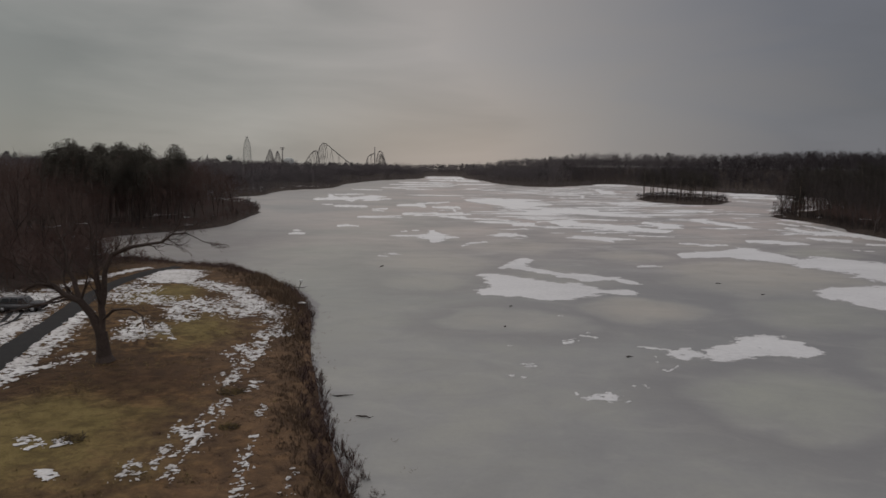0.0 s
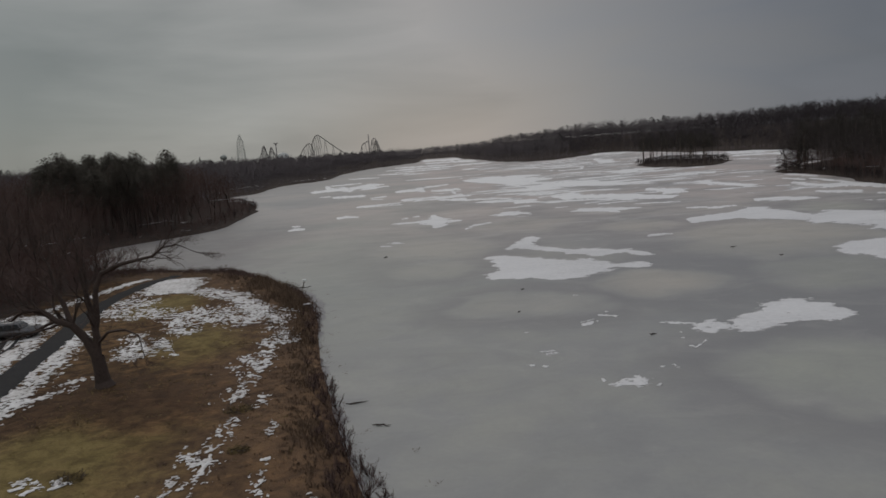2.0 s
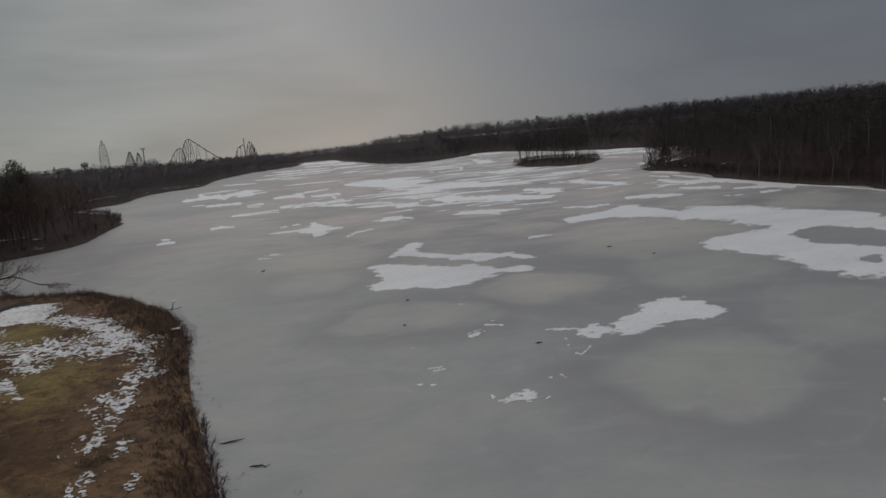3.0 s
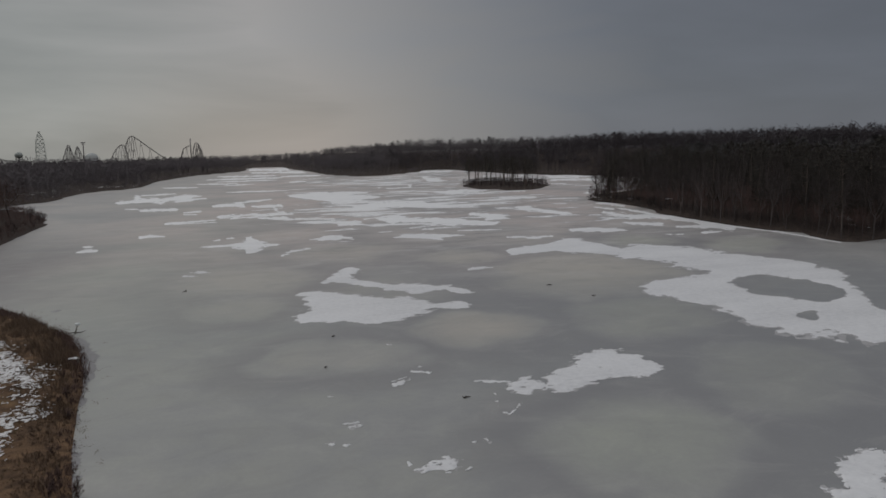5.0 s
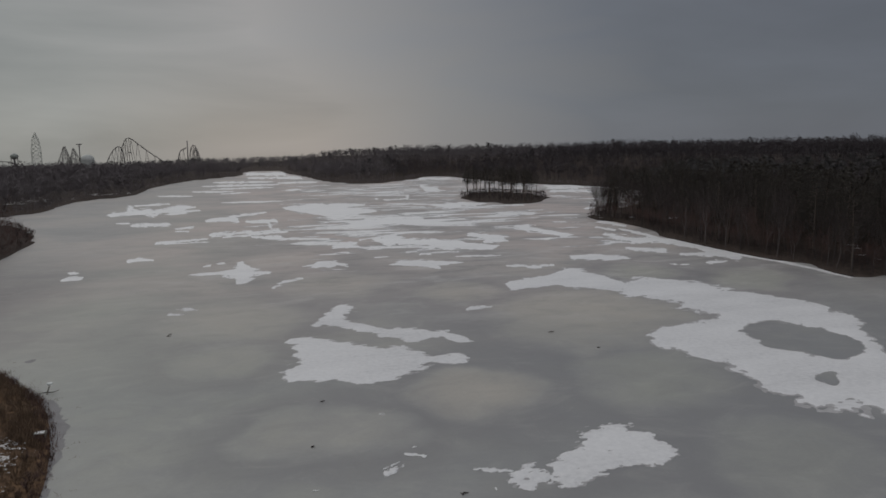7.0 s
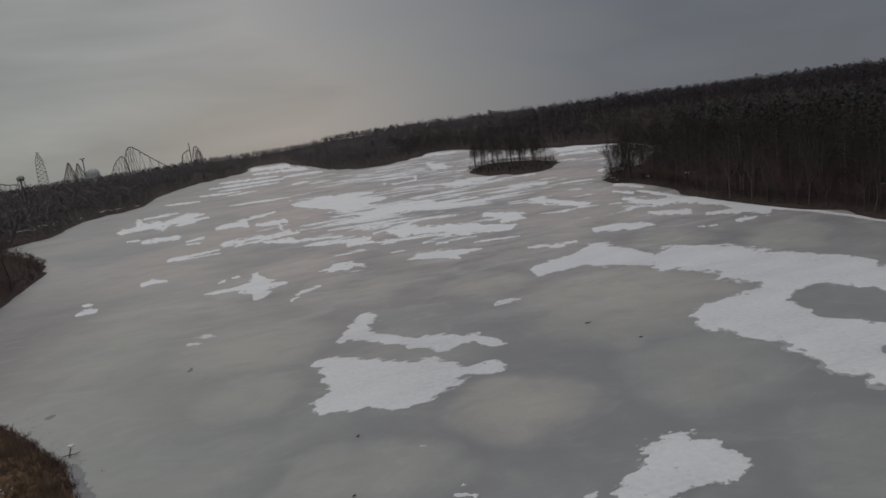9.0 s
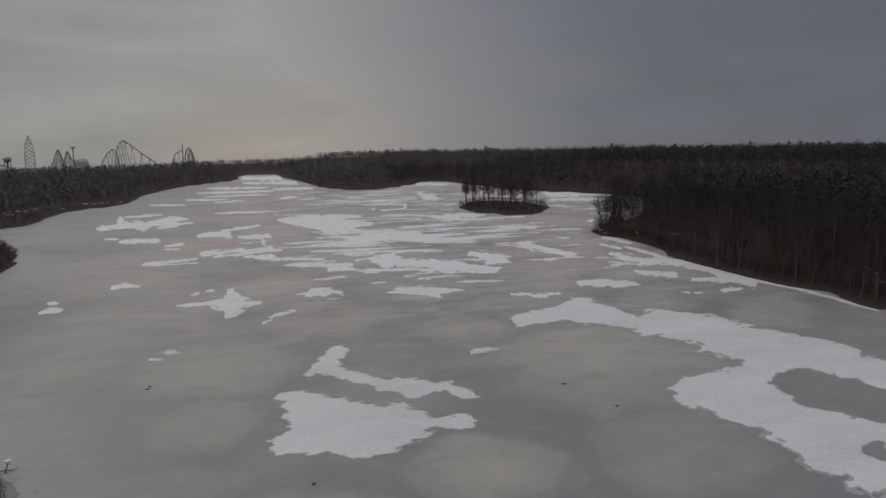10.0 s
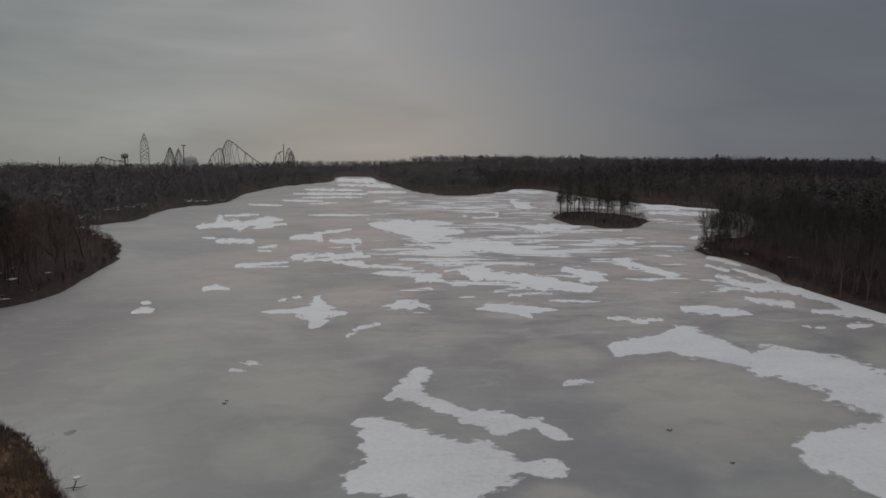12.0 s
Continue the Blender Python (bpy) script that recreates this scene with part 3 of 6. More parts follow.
def snow_field(strokes, holes, x, y, ragged, grain, seed, thin, flow=1.0):
    """Above nought where snow lies. A stroke runs from one place to another: half width and depth, turn, and how much it swells towards its end."""
    wx, wy = x.copy(), y.copy()
    for size, amount in ((grain * 2.0, 0.16 * grain), (grain * 0.4, 0.12 * grain)):
        wx += fbm(x / size, y / size, seed, 3) * amount
        wy += fbm(x / size + 31, y / size - 17, seed + 3, 3) * amount
    f = np.full(x.shape, -9.0)
    for lst, sign in ((strokes, 1), (holes, -1)):
        for x0, y0, x1, y1, lat, dep, turn, end in lst:
            c, s = math.cos(radians(turn)), math.sin(radians(turn))
            u, v = ((wx - x0) * c + (wy - y0) * s) / lat, (-(wx - x0) * s + (wy - y0) * c) / dep
            bu, bv = ((x1 - x0) * c + (y1 - y0) * s) / lat, (-(x1 - x0) * s + (y1 - y0) * c) / dep
            t = np.clip((u * bu + v * bv) / (bu * bu + bv * bv + 1e-9), 0, 1)
            r = 1 + (end - 1) * t
            if len(lst) == 1:
                r = r * np.sqrt(1.05 - 0.9 * (2 * t - 1) ** 2)
            val = 1.14 - np.hypot(u - t * bu, v - t * bv) / r
            f = np.maximum(f, val) if sign > 0 else np.minimum(f, -val + 0.05)
    size = 1.5 * float(np.median([q[4] for q in strokes]))
    tooth = min(grain, 0.2 + 1.3 * size)
    teeth = fbm(x / (1.3 * tooth), y / (0.5 * tooth * flow), seed + 21, 5, 0.72)
    f = f + ((1.1 if flow < 2 else 1.5) * min(1.0, 1.8 / size) if len(strokes) > 4 else 1.6) * min(1.0, grain) * np.where(f < 0.7, teeth, 0)
    return np.minimum(f * 1.2, 0.75) - thin + ragged * (0.6 * fbm(x / (grain * 1.5), y / (grain * 0.7 * flow), seed + 9, 4, 0.65) + 0.5 * fbm(x / (grain * 0.6), y / (grain * 0.3 * flow), seed + 15, 3, 0.6))


def off_road(x, y):
    return np.abs(x - np.interp(y, [20, 32, 43, 49.5, 56, 62, 68, 77, 86, 94, 101], [-26.5, -28.5, -30.9, -32.5, -34.2, -35.5, -36.7, -38.7, -39.8, -39.3, -37.8]))


def drift(strokes, holes, ragged, seed, cell, thin, grain, swept=False, flow=1.0):
    """The places and triangles of snow that lies where the field is above nought."""
    pad = 1.35
    xs = [v for s in strokes for q in (s[0], s[2]) for v in (q - pad * max(s[4], s[5] * 0.6) * max(1, s[7]), q + pad * max(s[4], s[5] * 0.6) * max(1, s[7]))]
    ys = [v for s in strokes for q in (s[1], s[3]) for v in (q - pad * max(s[4], s[5]) * max(1, s[7]), q + pad * max(s[4], s[5]) * max(1, s[7]))]
    gx, gy = np.arange(min(xs), max(xs), cell), np.arange(min(ys), max(ys), cell * 1.25)
    X, Y = np.meshgrid(gx, gy)
    X = X + value_noise(X * 3.1, Y * 3.1, 7) * cell * 0.25
    F = snow_field(strokes, holes, X, Y, ragged, grain, seed, thin, flow)
    if swept:
        # thin snow breaks up into slanting flecks between the tussocks
        u, v = X * 0.85 + Y * 0.4, Y * 0.8 - X * 0.3
        ridge = 1 - 2.4 * np.abs(fbm(u / 0.85, v / 1.3, seed + 31, 3, 0.6))
        F = F + (0.8 if thin > 0.55 else 0.45) * (ridge - 0.45)
        F = np.minimum(F, (off_road(X, Y) - 1.0) * 2 + 1.0 * fbm(X * 1.5, Y * 1.1, 3, 4, 0.65))
    return contour(X, Y, F)


def contour(X, Y, F):
    """The places and triangles where F, on the grid X, Y, is above nought."""
    verts, tris, cache = [], [], {}

    def corner(a):
        if a not in cache:
            cache[a] = len(verts)
            verts.append((X[a], Y[a], F[a]))
        return cache[a]

    def cut(a, b):
        k = (min(a, b), max(a, b))
        if k not in cache:
            t = F[a] / (F[a] - F[b])
            cache[k] = len(verts)
            verts.append((X[a] + (X[b] - X[a]) * t, Y[a] + (Y[b] - Y[a]) * t, 0.0))
        return cache[k]

    P = F > 0
    live = P[:-1, :-1] | P[1:, :-1] | P[:-1, 1:] | P[1:, 1:]
    for j, i in zip(*(q.tolist() for q in np.nonzero(live))):
        for tri in (((j, i), (j, i + 1), (j + 1, i + 1)), ((j, i), (j + 1, i + 1), (j + 1, i))):
            inside = [bool(P[c]) for c in tri]
            n = sum(inside)
            if n == 3:
                tris.append([corner(c) for c in tri])
            elif n == 1:
                k = inside.index(True)
                a, b, c = tri[k], tri[(k + 1) % 3], tri[(k + 2) % 3]
                tris.append([corner(a), cut(a, b), cut(a, c)])
            elif n == 2:
                k = inside.index(False)
                c, a, b = tri[k], tri[(k + 1) % 3], tri[(k + 2) % 3]
                p, q = cut(b, c), cut(a, c)
                tris += [[corner(a), corner(b), p], [corner(a), p, q]]
    return np.array(verts).reshape(-1, 3), np.array(tris, int).reshape(-1, 3)


def pieces(n, tris):
    """The piece to which each of n corners belongs."""
    up = np.arange(n)
    while True:
        low = up[tris].min(1)
        new_up = up.copy()
        for k in range(3):
            np.minimum.at(new_up, tris[:, k], low)
        new_up = new_up[new_up]
        if (new_up == up).all():
            return up
        up = new_up


def lay(V, on_land):
    thick = 0.006 + 0.05 * smooth01(V[:, 2], 0, 0.5) + 0.012 * fbm(V[:, 0] * 1.3, V[:, 1] * 1.3, 5, 2) * (V[:, 2] > 0.05)
    return np.column_stack([V[:, :2], thick + (height(V[:, 0], V[:, 1]) + 0.035 if on_land else 0.004)])


CRUMBS, WET = [], []


def snow_patch(strokes, holes, ragged, seed):
    """Each piece of some size is a patch of its own; crumbs are gathered."""
    mean = float(np.median([math.sqrt(s[4] * s[5]) for s in strokes]))
    dist = math.hypot(strokes[0][0], strokes[0][1])
    grain, cell, thin = max(0.9, 0.015 * dist), max(0.13, 0.0017 * dist), 0.0
    span = max(max(abs(a[i] - b[j]) for a in strokes for b in strokes for j in (0, 2)) for i in (0, 2)) + 2 * mean
    if dist < 100 and span < 2.7:
        # small scraps break into crumbs
        grain, cell, ragged, thin = max(0.35, 0.7 * mean), max(0.08, 0.0012 * dist), 4.2, 0.75
        strokes = [(*s[:4], s[4] * 1.6, s[5] * 1.6, *s[6:]) for s in strokes]
    elif dist < 165 and span < 11:
        # lesser patches are torn at their edges
        torn = min(3.0, max(1.0, 1.3 / mean))
        grain, ragged, thin = 0.62 * grain, 1.6 * torn * ragged, 0.12 * torn
    elif dist > 165:
        grain, ragged, thin = 0.011 * dist, 1.15, 0.03
    # wind draws the far drifts out along the lake
    flow = max(1.0, (dist / 85) ** 1.4)
    V, T = drift(strokes, holes, ragged, seed, cell, thin, grain, False, flow)
    if not len(T):
        return
    # a half-melted fringe round the snow
    W, S = drift(strokes, holes, ragged * 1.1, seed, max(0.26, 0.0036 * dist), thin - 0.13, grain, False, flow)
    if dist < 340:
        WET.append((np.column_stack([W[:, :2], np.full(len(W), 0.005)]), S))
    V3 = lay(V, False)
    V3[:, 2] += 0.006
    up = pieces(len(V), T)
    owner = up[T[:, 0]]
    for k in np.unique(owner):
        t = T[owner == k]
        a, b, c = (V3[t[:, q], :2] for q in range(3))
        area = 0.5 * np.abs((b[:, 0] - a[:, 0]) * (c[:, 1] - a[:, 1]) - (b[:, 1] - a[:, 1]) * (c[:, 0] - a[:, 0])).sum()
        if area < 0.02 + 4 * (0.0011 * dist) ** 2:
            continue
        keep, idx = np.unique(t, return_inverse=True)
        if area < 0.5 + (dist / 90) ** 2:
            CRUMBS.append((V3[keep], idx.reshape(-1, 3)))
            continue
        ob = new("snow_patch", fast_mesh("snow_patch", V3[keep], idx.reshape(-1, 3), SNOW, True))
        size = "broad patch" if area > 150 else "patch" if area > 12 else "small patch"
        tagged(ob, size + " of white wind-crusted snow lying on grey ice", "snow patch", "snow patches on the ice")


def joined(name, lots, mat, label, category):
    base, vs, fs = 0, [], []
    for v, t in lots:
        vs.append(v)
        fs.append(t + base)
        base += len(v)
    tagged(new(name, fast_mesh(name, np.concatenate(vs), np.concatenate(fs), mat, True)), label, category, kind="stuff")


ICE_SNOW = []
ICE_SNOW += [
    ([(17.4, 93.1, 18.1, 91.3, 1.99, 2.17, -11, 0.98), (9.3, 86.8, 5.8, 87.1, 1.26, 1.23, -5, 1.0), (8.2, 91.1, 8.3, 99.3, 1.78, 1.85, -4, 1.14), (8.8, 92.8, 6.3, 88.2, 1.57, 1.68, -4, 1.09), (12.6, 84.6, 10.9, 89.7, 1.71, 1.63, -8, 2.68), (19.3, 89.6, 14.2, 85.1, 1.74, 1.8, -12, 0.96), (10.3, 98.2, 7.0, 101.6, 1.44, 1.63, -5, 1.01), (10.8, 97.0, 11.9, 93.1, 2.18, 2.45, -5, 2.48), (16.9, 88.4, 10.0, 89.0, 2.47, 2.54, -11, 1.43), (23.1, 88.9, 17.7, 89.5, 1.54, 1.61, -15, 0.19)], []),
]
ICE_SNOW += [
    ([(23.9, 99.8, 19.0, 102.4, 1.47, 1.77, -14, 1.09), (24.9, 99.0, 26.1, 96.6, 0.98, 1.17, -15, 1.01), (17.6, 102.9, 15.6, 105.7, 1.0, 1.22, -9, 1.17), (15.2, 106.2, 12.3, 110.2, 1.18, 1.48, -8, 0.95), (12.8, 116.0, 11.0, 110.2, 1.25, 1.73, -5, 0.97), (14.0, 118.8, 13.3, 116.8, 1.3, 1.88, -6, 1.14), (11.9, 111.9, 9.7, 109.6, 0.98, 1.31, -5, 0.84), (21.7, 98.6, 20.4, 98.8, 1.13, 1.34, -13, 0.95), (18.5, 102.5, 20.0, 100.1, 1.46, 1.79, -10, 0.9)], []),
]
BROAD = [
    (60.7, 122.8, 57.1, 132.5, 1.69, 4.47, -28, 1.83),
    (56.87, 79.59, 53.2, 89.0, 2.61, 5.08, -38, 1.15),
    (75.4, 90.8, 71.5, 96.8, 2.77, 6.8, -42, 1.14),
    (63.15, 71.8, 58.25, 63.9, 1.95, 3.77, -45, 0.99),
    (54.1, 131.4, 44.5, 128.1, 1.65, 4.42, -23, 0.89),
    (56.04, 80.4, 68.9, 98.3, 3.04, 5.92, -37, 1.37),
    (70.6, 99.6, 69.6, 113.3, 3.12, 7.67, -37, 1.17),
]
BROAD += [
    (56.25, 73.2, 58.15, 65.3, 2.1, 3.82, -41, 0.84),
    (71.7, 94.2, 58.35, 72.9, 3.52, 8.52, -39, 1.17),
    (55.34, 77.7, 52.55, 72.2, 2.55, 4.72, -38, 0.91),
    (73.1, 87.3, 67.25, 77.7, 2.45, 5.77, -42, 0.91),
    (63.35, 69.8, 65.89, 76.44, 1.93, 3.72, -45, 1.32),
    (59.4, 90.6, 51.7, 90.1, 2.58, 5.59, -35, 0.93),
    (70.9, 113.6, 64.2, 120.3, 2.83, 7.54, -34, 0.98),
    (75.4, 108.2, 79.0, 98.4, 2.1, 4.0, -38, 1.0),
]
ICE_SNOW.append((BROAD, [(66.7, 90.9, 63.9, 89.3, 1.88, 4.27, -38, 1.09), (69.73, 83.19, 66.7, 88.7, 1.4, 3.13, -43, 1.69), (64.96, 79.86, 62.3, 85.2, 1.48, 3.1, -42, 1.14), (68.13, 80.76, 65.3, 78.78, 1.79, 3.87, -43, 0.66), (58.45, 72.5, 57.45, 70.9, 0.69, 1.28, -42, 1.0), (59.05, 72.6, 57.35, 72.0, 0.59, 1.1, -42, 1.37)]))
ICE_SNOW += [
    ([(31.0, 60.0, 25.5, 60.2, 0.96, 1.17, -30, 1.09), (25.6, 61.1, 24.1, 60.1, 1.15, 1.37, -25, 0.78), (32.3, 61.4, 30.3, 62.8, 1.17, 1.5, -30, 2.11), (25.6, 59.2, 23.6, 58.5, 0.89, 1.02, -25, 1.11), (32.7, 60.9, 31.3, 59.3, 0.71, 0.89, -31, 0.84), (26.3, 59.7, 28.4, 63.4, 1.0, 1.15, -26, 1.24), (30.5, 65.1, 29.2, 64.5, 0.97, 1.26, -27, 1.13)], []),
    ([(21.3, 60.2, 21.4, 59.1, 0.77, 0.86, -21, 1.3), (21.5, 60.8, 20.4, 59.7, 0.5, 0.56, -21, 1.06), (20.1, 58.8, 20.2, 58.0, 0.69, 0.76, -21, 0.92)], []),
]
ICE_SNOW += [
    ([(11.1, 62.6, 12.5, 63.4, 0.16, 0.42, -10, 0.77), (13.1, 65.7, 14.5, 64.7, 0.09, 0.24, -11, 0.98)], []),
    ([(6.5, 55.0, 7.5, 55.0, 0.24, 0.52, -5, 0.72)], []),
    ([(5.3, 53.0, 5.3, 52.4, 0.2, 0.4, -3, 0.98)], []),
    ([(17.4, 61.5, 20.1, 60.5, 0.08, 0.21, -18, 1.5)], []),
    ([(11.8, 48.1, 11.2, 47.5, 0.57, 0.47, -15, 1.33), (11.9, 47.2, 11.6, 47.2, 0.53, 0.43, -15, 1.16), (10.8, 47.5, 9.9, 47.3, 0.4, 0.32, -14, 0.92)], []),
    ([(32.1, 38.4, 34.9, 40.8, 1.2, 1.09, -45, 0.91), (32.2, 37.7, 30.7, 38.2, 0.67, 0.62, -46, 1.07), (36.1, 41.6, 33.9, 40.4, 0.88, 0.93, -46, 1.13)], []),
]
ICE_SNOW += [
    ([(-1.3, 158.9, -4.9, 156.5, 1.61, 2.92, 3, 1.03), (-4.9, 157.7, -11.6, 156.7, 1.51, 2.71, 5, 0.25), (-2.7, 168.9, -2.3, 161.4, 0.85, 1.67, 3, 2.01), (2.5, 155.1, -1.3, 155.8, 1.02, 1.81, 1, 2.85), (-1.2, 147.1, -2.1, 144.2, 1.2, 1.98, 3, 0.24), (-3.0, 158.5, -1.3, 151.0, 1.68, 3.05, 4, 0.83)], []),
    ([(-9.7, 167.0, -8.6, 167.5, 0.22, 1.09, 6, 1.0), (-7.2, 169.6, -6.1, 170.1, 0.23, 1.13, 5, 1.0)], []),
    ([(-26.6, 179.1, -24.4, 182.2, 0.37, 2.0, 12, 1.71), (-24.4, 182.2, -21.5, 179.4, 0.5, 2.76, 11, 0.48)], []),
    ([(-34.4, 158.0, -31.6, 160.2, 0.54, 2.58, 17, 1.22)], []),
]
ICE_SNOW += [
    ([(-35.4, 166.4, -33.5, 166.8, 0.29, 1.46, 16, 1.0)], []),
    ([(-10.8, 125.1, -6.5, 124.0, 0.23, 0.81, 9, 1.3)], []),
    ([(-11.3, 121.6, -9.1, 121.4, 0.23, 0.75, 10, 0.83)], []),
    ([(14.9, 159.6, 13.2, 159.8, 1.49, 2.72, -4, 1.03), (14.9, 163.8, 11.7, 161.0, 1.15, 2.16, -4, 0.79), (18.0, 159.7, 16.1, 161.8, 0.8, 1.44, -5, 1.93)], []),
    ([(17.7, 157.1, 19.2, 157.0, 0.21, 0.94, -6, 1.0)], []),
    ([(3.9, 138.5, 6.1, 144.7, 0.18, 0.68, 0, 2.71), (6.1, 144.7, 9.2, 146.1, 0.37, 1.52, -1, 0.51)], []),
    ([(31.5, 112.5, 35.4, 113.1, 0.42, 1.3, -18, 0.69)], []),
]
ICE_SNOW += [
    ([(-56.8, 314.3, -44.0, 326.1, 0.7, 7.23, 11, 2.1), (-54.9, 361.6, -41.9, 368.2, 0.54, 6.46, 9, 1.02), (-55.8, 352.6, -50.5, 318.9, 1.05, 12.27, 11, 0.85), (-42.8, 319.0, -31.9, 339.1, 1.41, 14.66, 8, 0.91), (-35.0, 344.5, -27.2, 339.2, 1.27, 14.3, 7, 0.39), (-33.8, 309.9, -24.4, 323.9, 0.68, 6.83, 7, 0.71), (-38.9, 307.8, -39.2, 303.5, 0.9, 9.01, 9, 0.98)], []),
    ([(-46.5, 273.8, -42.8, 273.7, 0.3, 2.66, 12, 1.0), (-40.0, 264.1, -29.2, 263.9, 0.77, 6.49, 10, 0.86)], []),
    ([(-24.4, 248.0, -19.8, 252.0, 0.27, 2.07, 7, 1.36), (-23.7, 240.2, -19.9, 238.8, 0.26, 1.93, 7, 0.99)], []),
]
ICE_SNOW += [
    ([(-17.4, 273.4, -8.2, 278.4, 0.39, 3.41, 4, 2.57), (-9.5, 283.8, 2.4, 301.4, 0.82, 7.37, 2, 0.41), (-8.9, 274.9, -6.5, 265.1, 1.18, 10.3, 3, 0.31)], []),
    ([(-3.7, 265.0, 5.6, 261.7, 0.38, 3.16, 1, 2.45), (3.8, 258.7, 3.9, 244.6, 0.74, 5.97, 1, 0.68), (-12.3, 226.9, 6.4, 232.0, 0.64, 4.47, 2, 1.03), (-8.7, 219.3, 8.8, 228.5, 0.31, 2.06, 2, 1.07)], []),
    ([(-25.3, 211.2, -12.9, 217.4, 0.44, 2.9, 8, 0.52), (-23.3, 209.2, -11.9, 209.7, 0.15, 0.94, 7, 0.99)], []),
]
ICE_SNOW += [
    ([(-1.1, 217.0, 6.4, 212.7, 0.3, 2.0, 1, 2.41), (6.4, 210.8, 19.2, 205.6, 0.44, 2.81, -2, 0.48), (9.0, 198.3, 24.9, 192.7, 0.27, 1.62, -4, 1.92), (19.3, 189.9, 25.0, 187.3, 0.65, 3.69, -6, 0.59)], []),
    ([(44.1, 293.2, 29.9, 294.0, 2.09, 7.54, -8, 2.42), (22.9, 293.4, 27.1, 273.6, 3.18, 11.5, -4, 0.79), (14.5, 319.7, 21.6, 305.4, 3.21, 12.76, -2, 1.43), (43.5, 324.9, 19.8, 326.8, 1.71, 6.89, -7, 1.63), (31.9, 323.6, 31.1, 293.5, 4.2, 16.87, -5, 0.66), (26.1, 325.9, 28.9, 284.8, 4.2, 17.02, -4, 0.97)], []),
]
ICE_SNOW += [
    ([(51.7, 246.3, 39.0, 249.6, 2.41, 7.23, -12, 0.94), (53.0, 240.7, 47.4, 240.0, 1.54, 4.53, -12, 1.01), (52.9, 254.3, 46.4, 247.8, 1.85, 5.72, -12, 1.78), (36.2, 248.9, 32.4, 245.8, 2.08, 6.29, -8, 0.24)], []),
    ([(95.4, 311.7, 87.1, 310.8, 1.09, 4.26, -17, 2.24), (72.8, 314.5, 65.3, 319.7, 1.27, 4.97, -13, 0.15), (84.1, 308.0, 79.9, 305.2, 2.96, 11.34, -15, 1.19), (78.7, 309.1, 73.7, 314.2, 2.65, 10.2, -14, 0.54)], []),
    ([(64.4, 388.8, 75.7, 385.5, 0.38, 4.88, -10, 0.99), (58.5, 352.0, 71.0, 358.4, 0.34, 3.94, -10, 1.04), (75.5, 381.9, 71.0, 358.4, 0.58, 7.31, -11, 0.9)], []),
]
ICE_SNOW += [
    ([(102.4, 472.4, 103.7, 431.8, 0.73, 11.64, -13, 2.18), (96.9, 431.5, 105.4, 418.5, 1.32, 19.25, -14, 0.24)], []),
    ([(86.6, 261.9, 99.0, 260.0, 0.49, 4.29, -21, 1.42), (93.5, 299.1, 108.9, 296.9, 0.34, 3.42, -20, 1.02)], []),
    ([(81.5, 192.5, 81.1, 196.8, 1.37, 3.3, -24, 1.26), (78.5, 216.7, 77.2, 217.3, 2.28, 6.15, -21, 0.63), (79.7, 204.6, 78.6, 214.2, 1.71, 4.36, -22, 1.27), (81.2, 198.4, 80.1, 204.6, 1.77, 4.39, -24, 1.06)], []),
    ([(58.3, 203.1, 63.0, 190.9, 0.73, 4.68, -18, 1.28), (57.7, 187.2, 63.2, 185.4, 0.4, 2.35, -19, 0.67)], []),
]
ICE_SNOW += [
    ([(43.9, 190.3, 35.7, 194.9, 2.44, 5.51, -13, 1.32), (33.6, 192.1, 31.9, 199.8, 1.6, 3.62, -9, 1.11), (50.7, 180.5, 45.2, 185.8, 2.53, 5.45, -16, 1.2), (46.5, 180.8, 42.0, 191.2, 2.34, 4.99, -15, 0.79), (55.3, 176.0, 52.4, 179.5, 1.66, 3.51, -18, 1.44), (35.9, 202.1, 35.1, 202.4, 2.38, 5.72, -10, 1.04)], []),
    ([(27.3, 200.9, 40.7, 211.4, 0.28, 1.7, -9, 1.11), (37.1, 170.0, 38.8, 169.9, 0.35, 1.77, -13, 1.0)], []),
    ([(43.2, 163.9, 53.3, 162.2, 0.17, 0.83, -18, 1.69)], []),
]
ICE_SNOW += [
    ([(38.4, 155.7, 33.9, 158.8, 1.45, 2.6, -14, 1.25), (34.5, 156.0, 36.2, 149.8, 1.11, 1.98, -12, 0.56), (31.3, 157.8, 36.7, 154.9, 1.49, 2.7, -11, 1.16), (42.2, 155.2, 39.3, 156.1, 0.53, 0.96, -16, 2.14), (33.8, 155.6, 28.7, 157.1, 1.26, 2.25, -12, 0.65)], []),
    ([(70.1, 154.0, 67.8, 154.2, 1.58, 3.0, -27, 0.72), (71.3, 154.2, 75.4, 151.1, 1.73, 3.28, -27, 0.96), (77.5, 150.4, 76.3, 150.8, 0.77, 1.46, -30, 1.88)], []),
    ([(50.0, 148.5, 54.6, 145.5, 0.2, 0.92, -21, 1.48), (53.2, 144.8, 59.0, 146.1, 0.3, 1.33, -23, 1.04)], []),
]
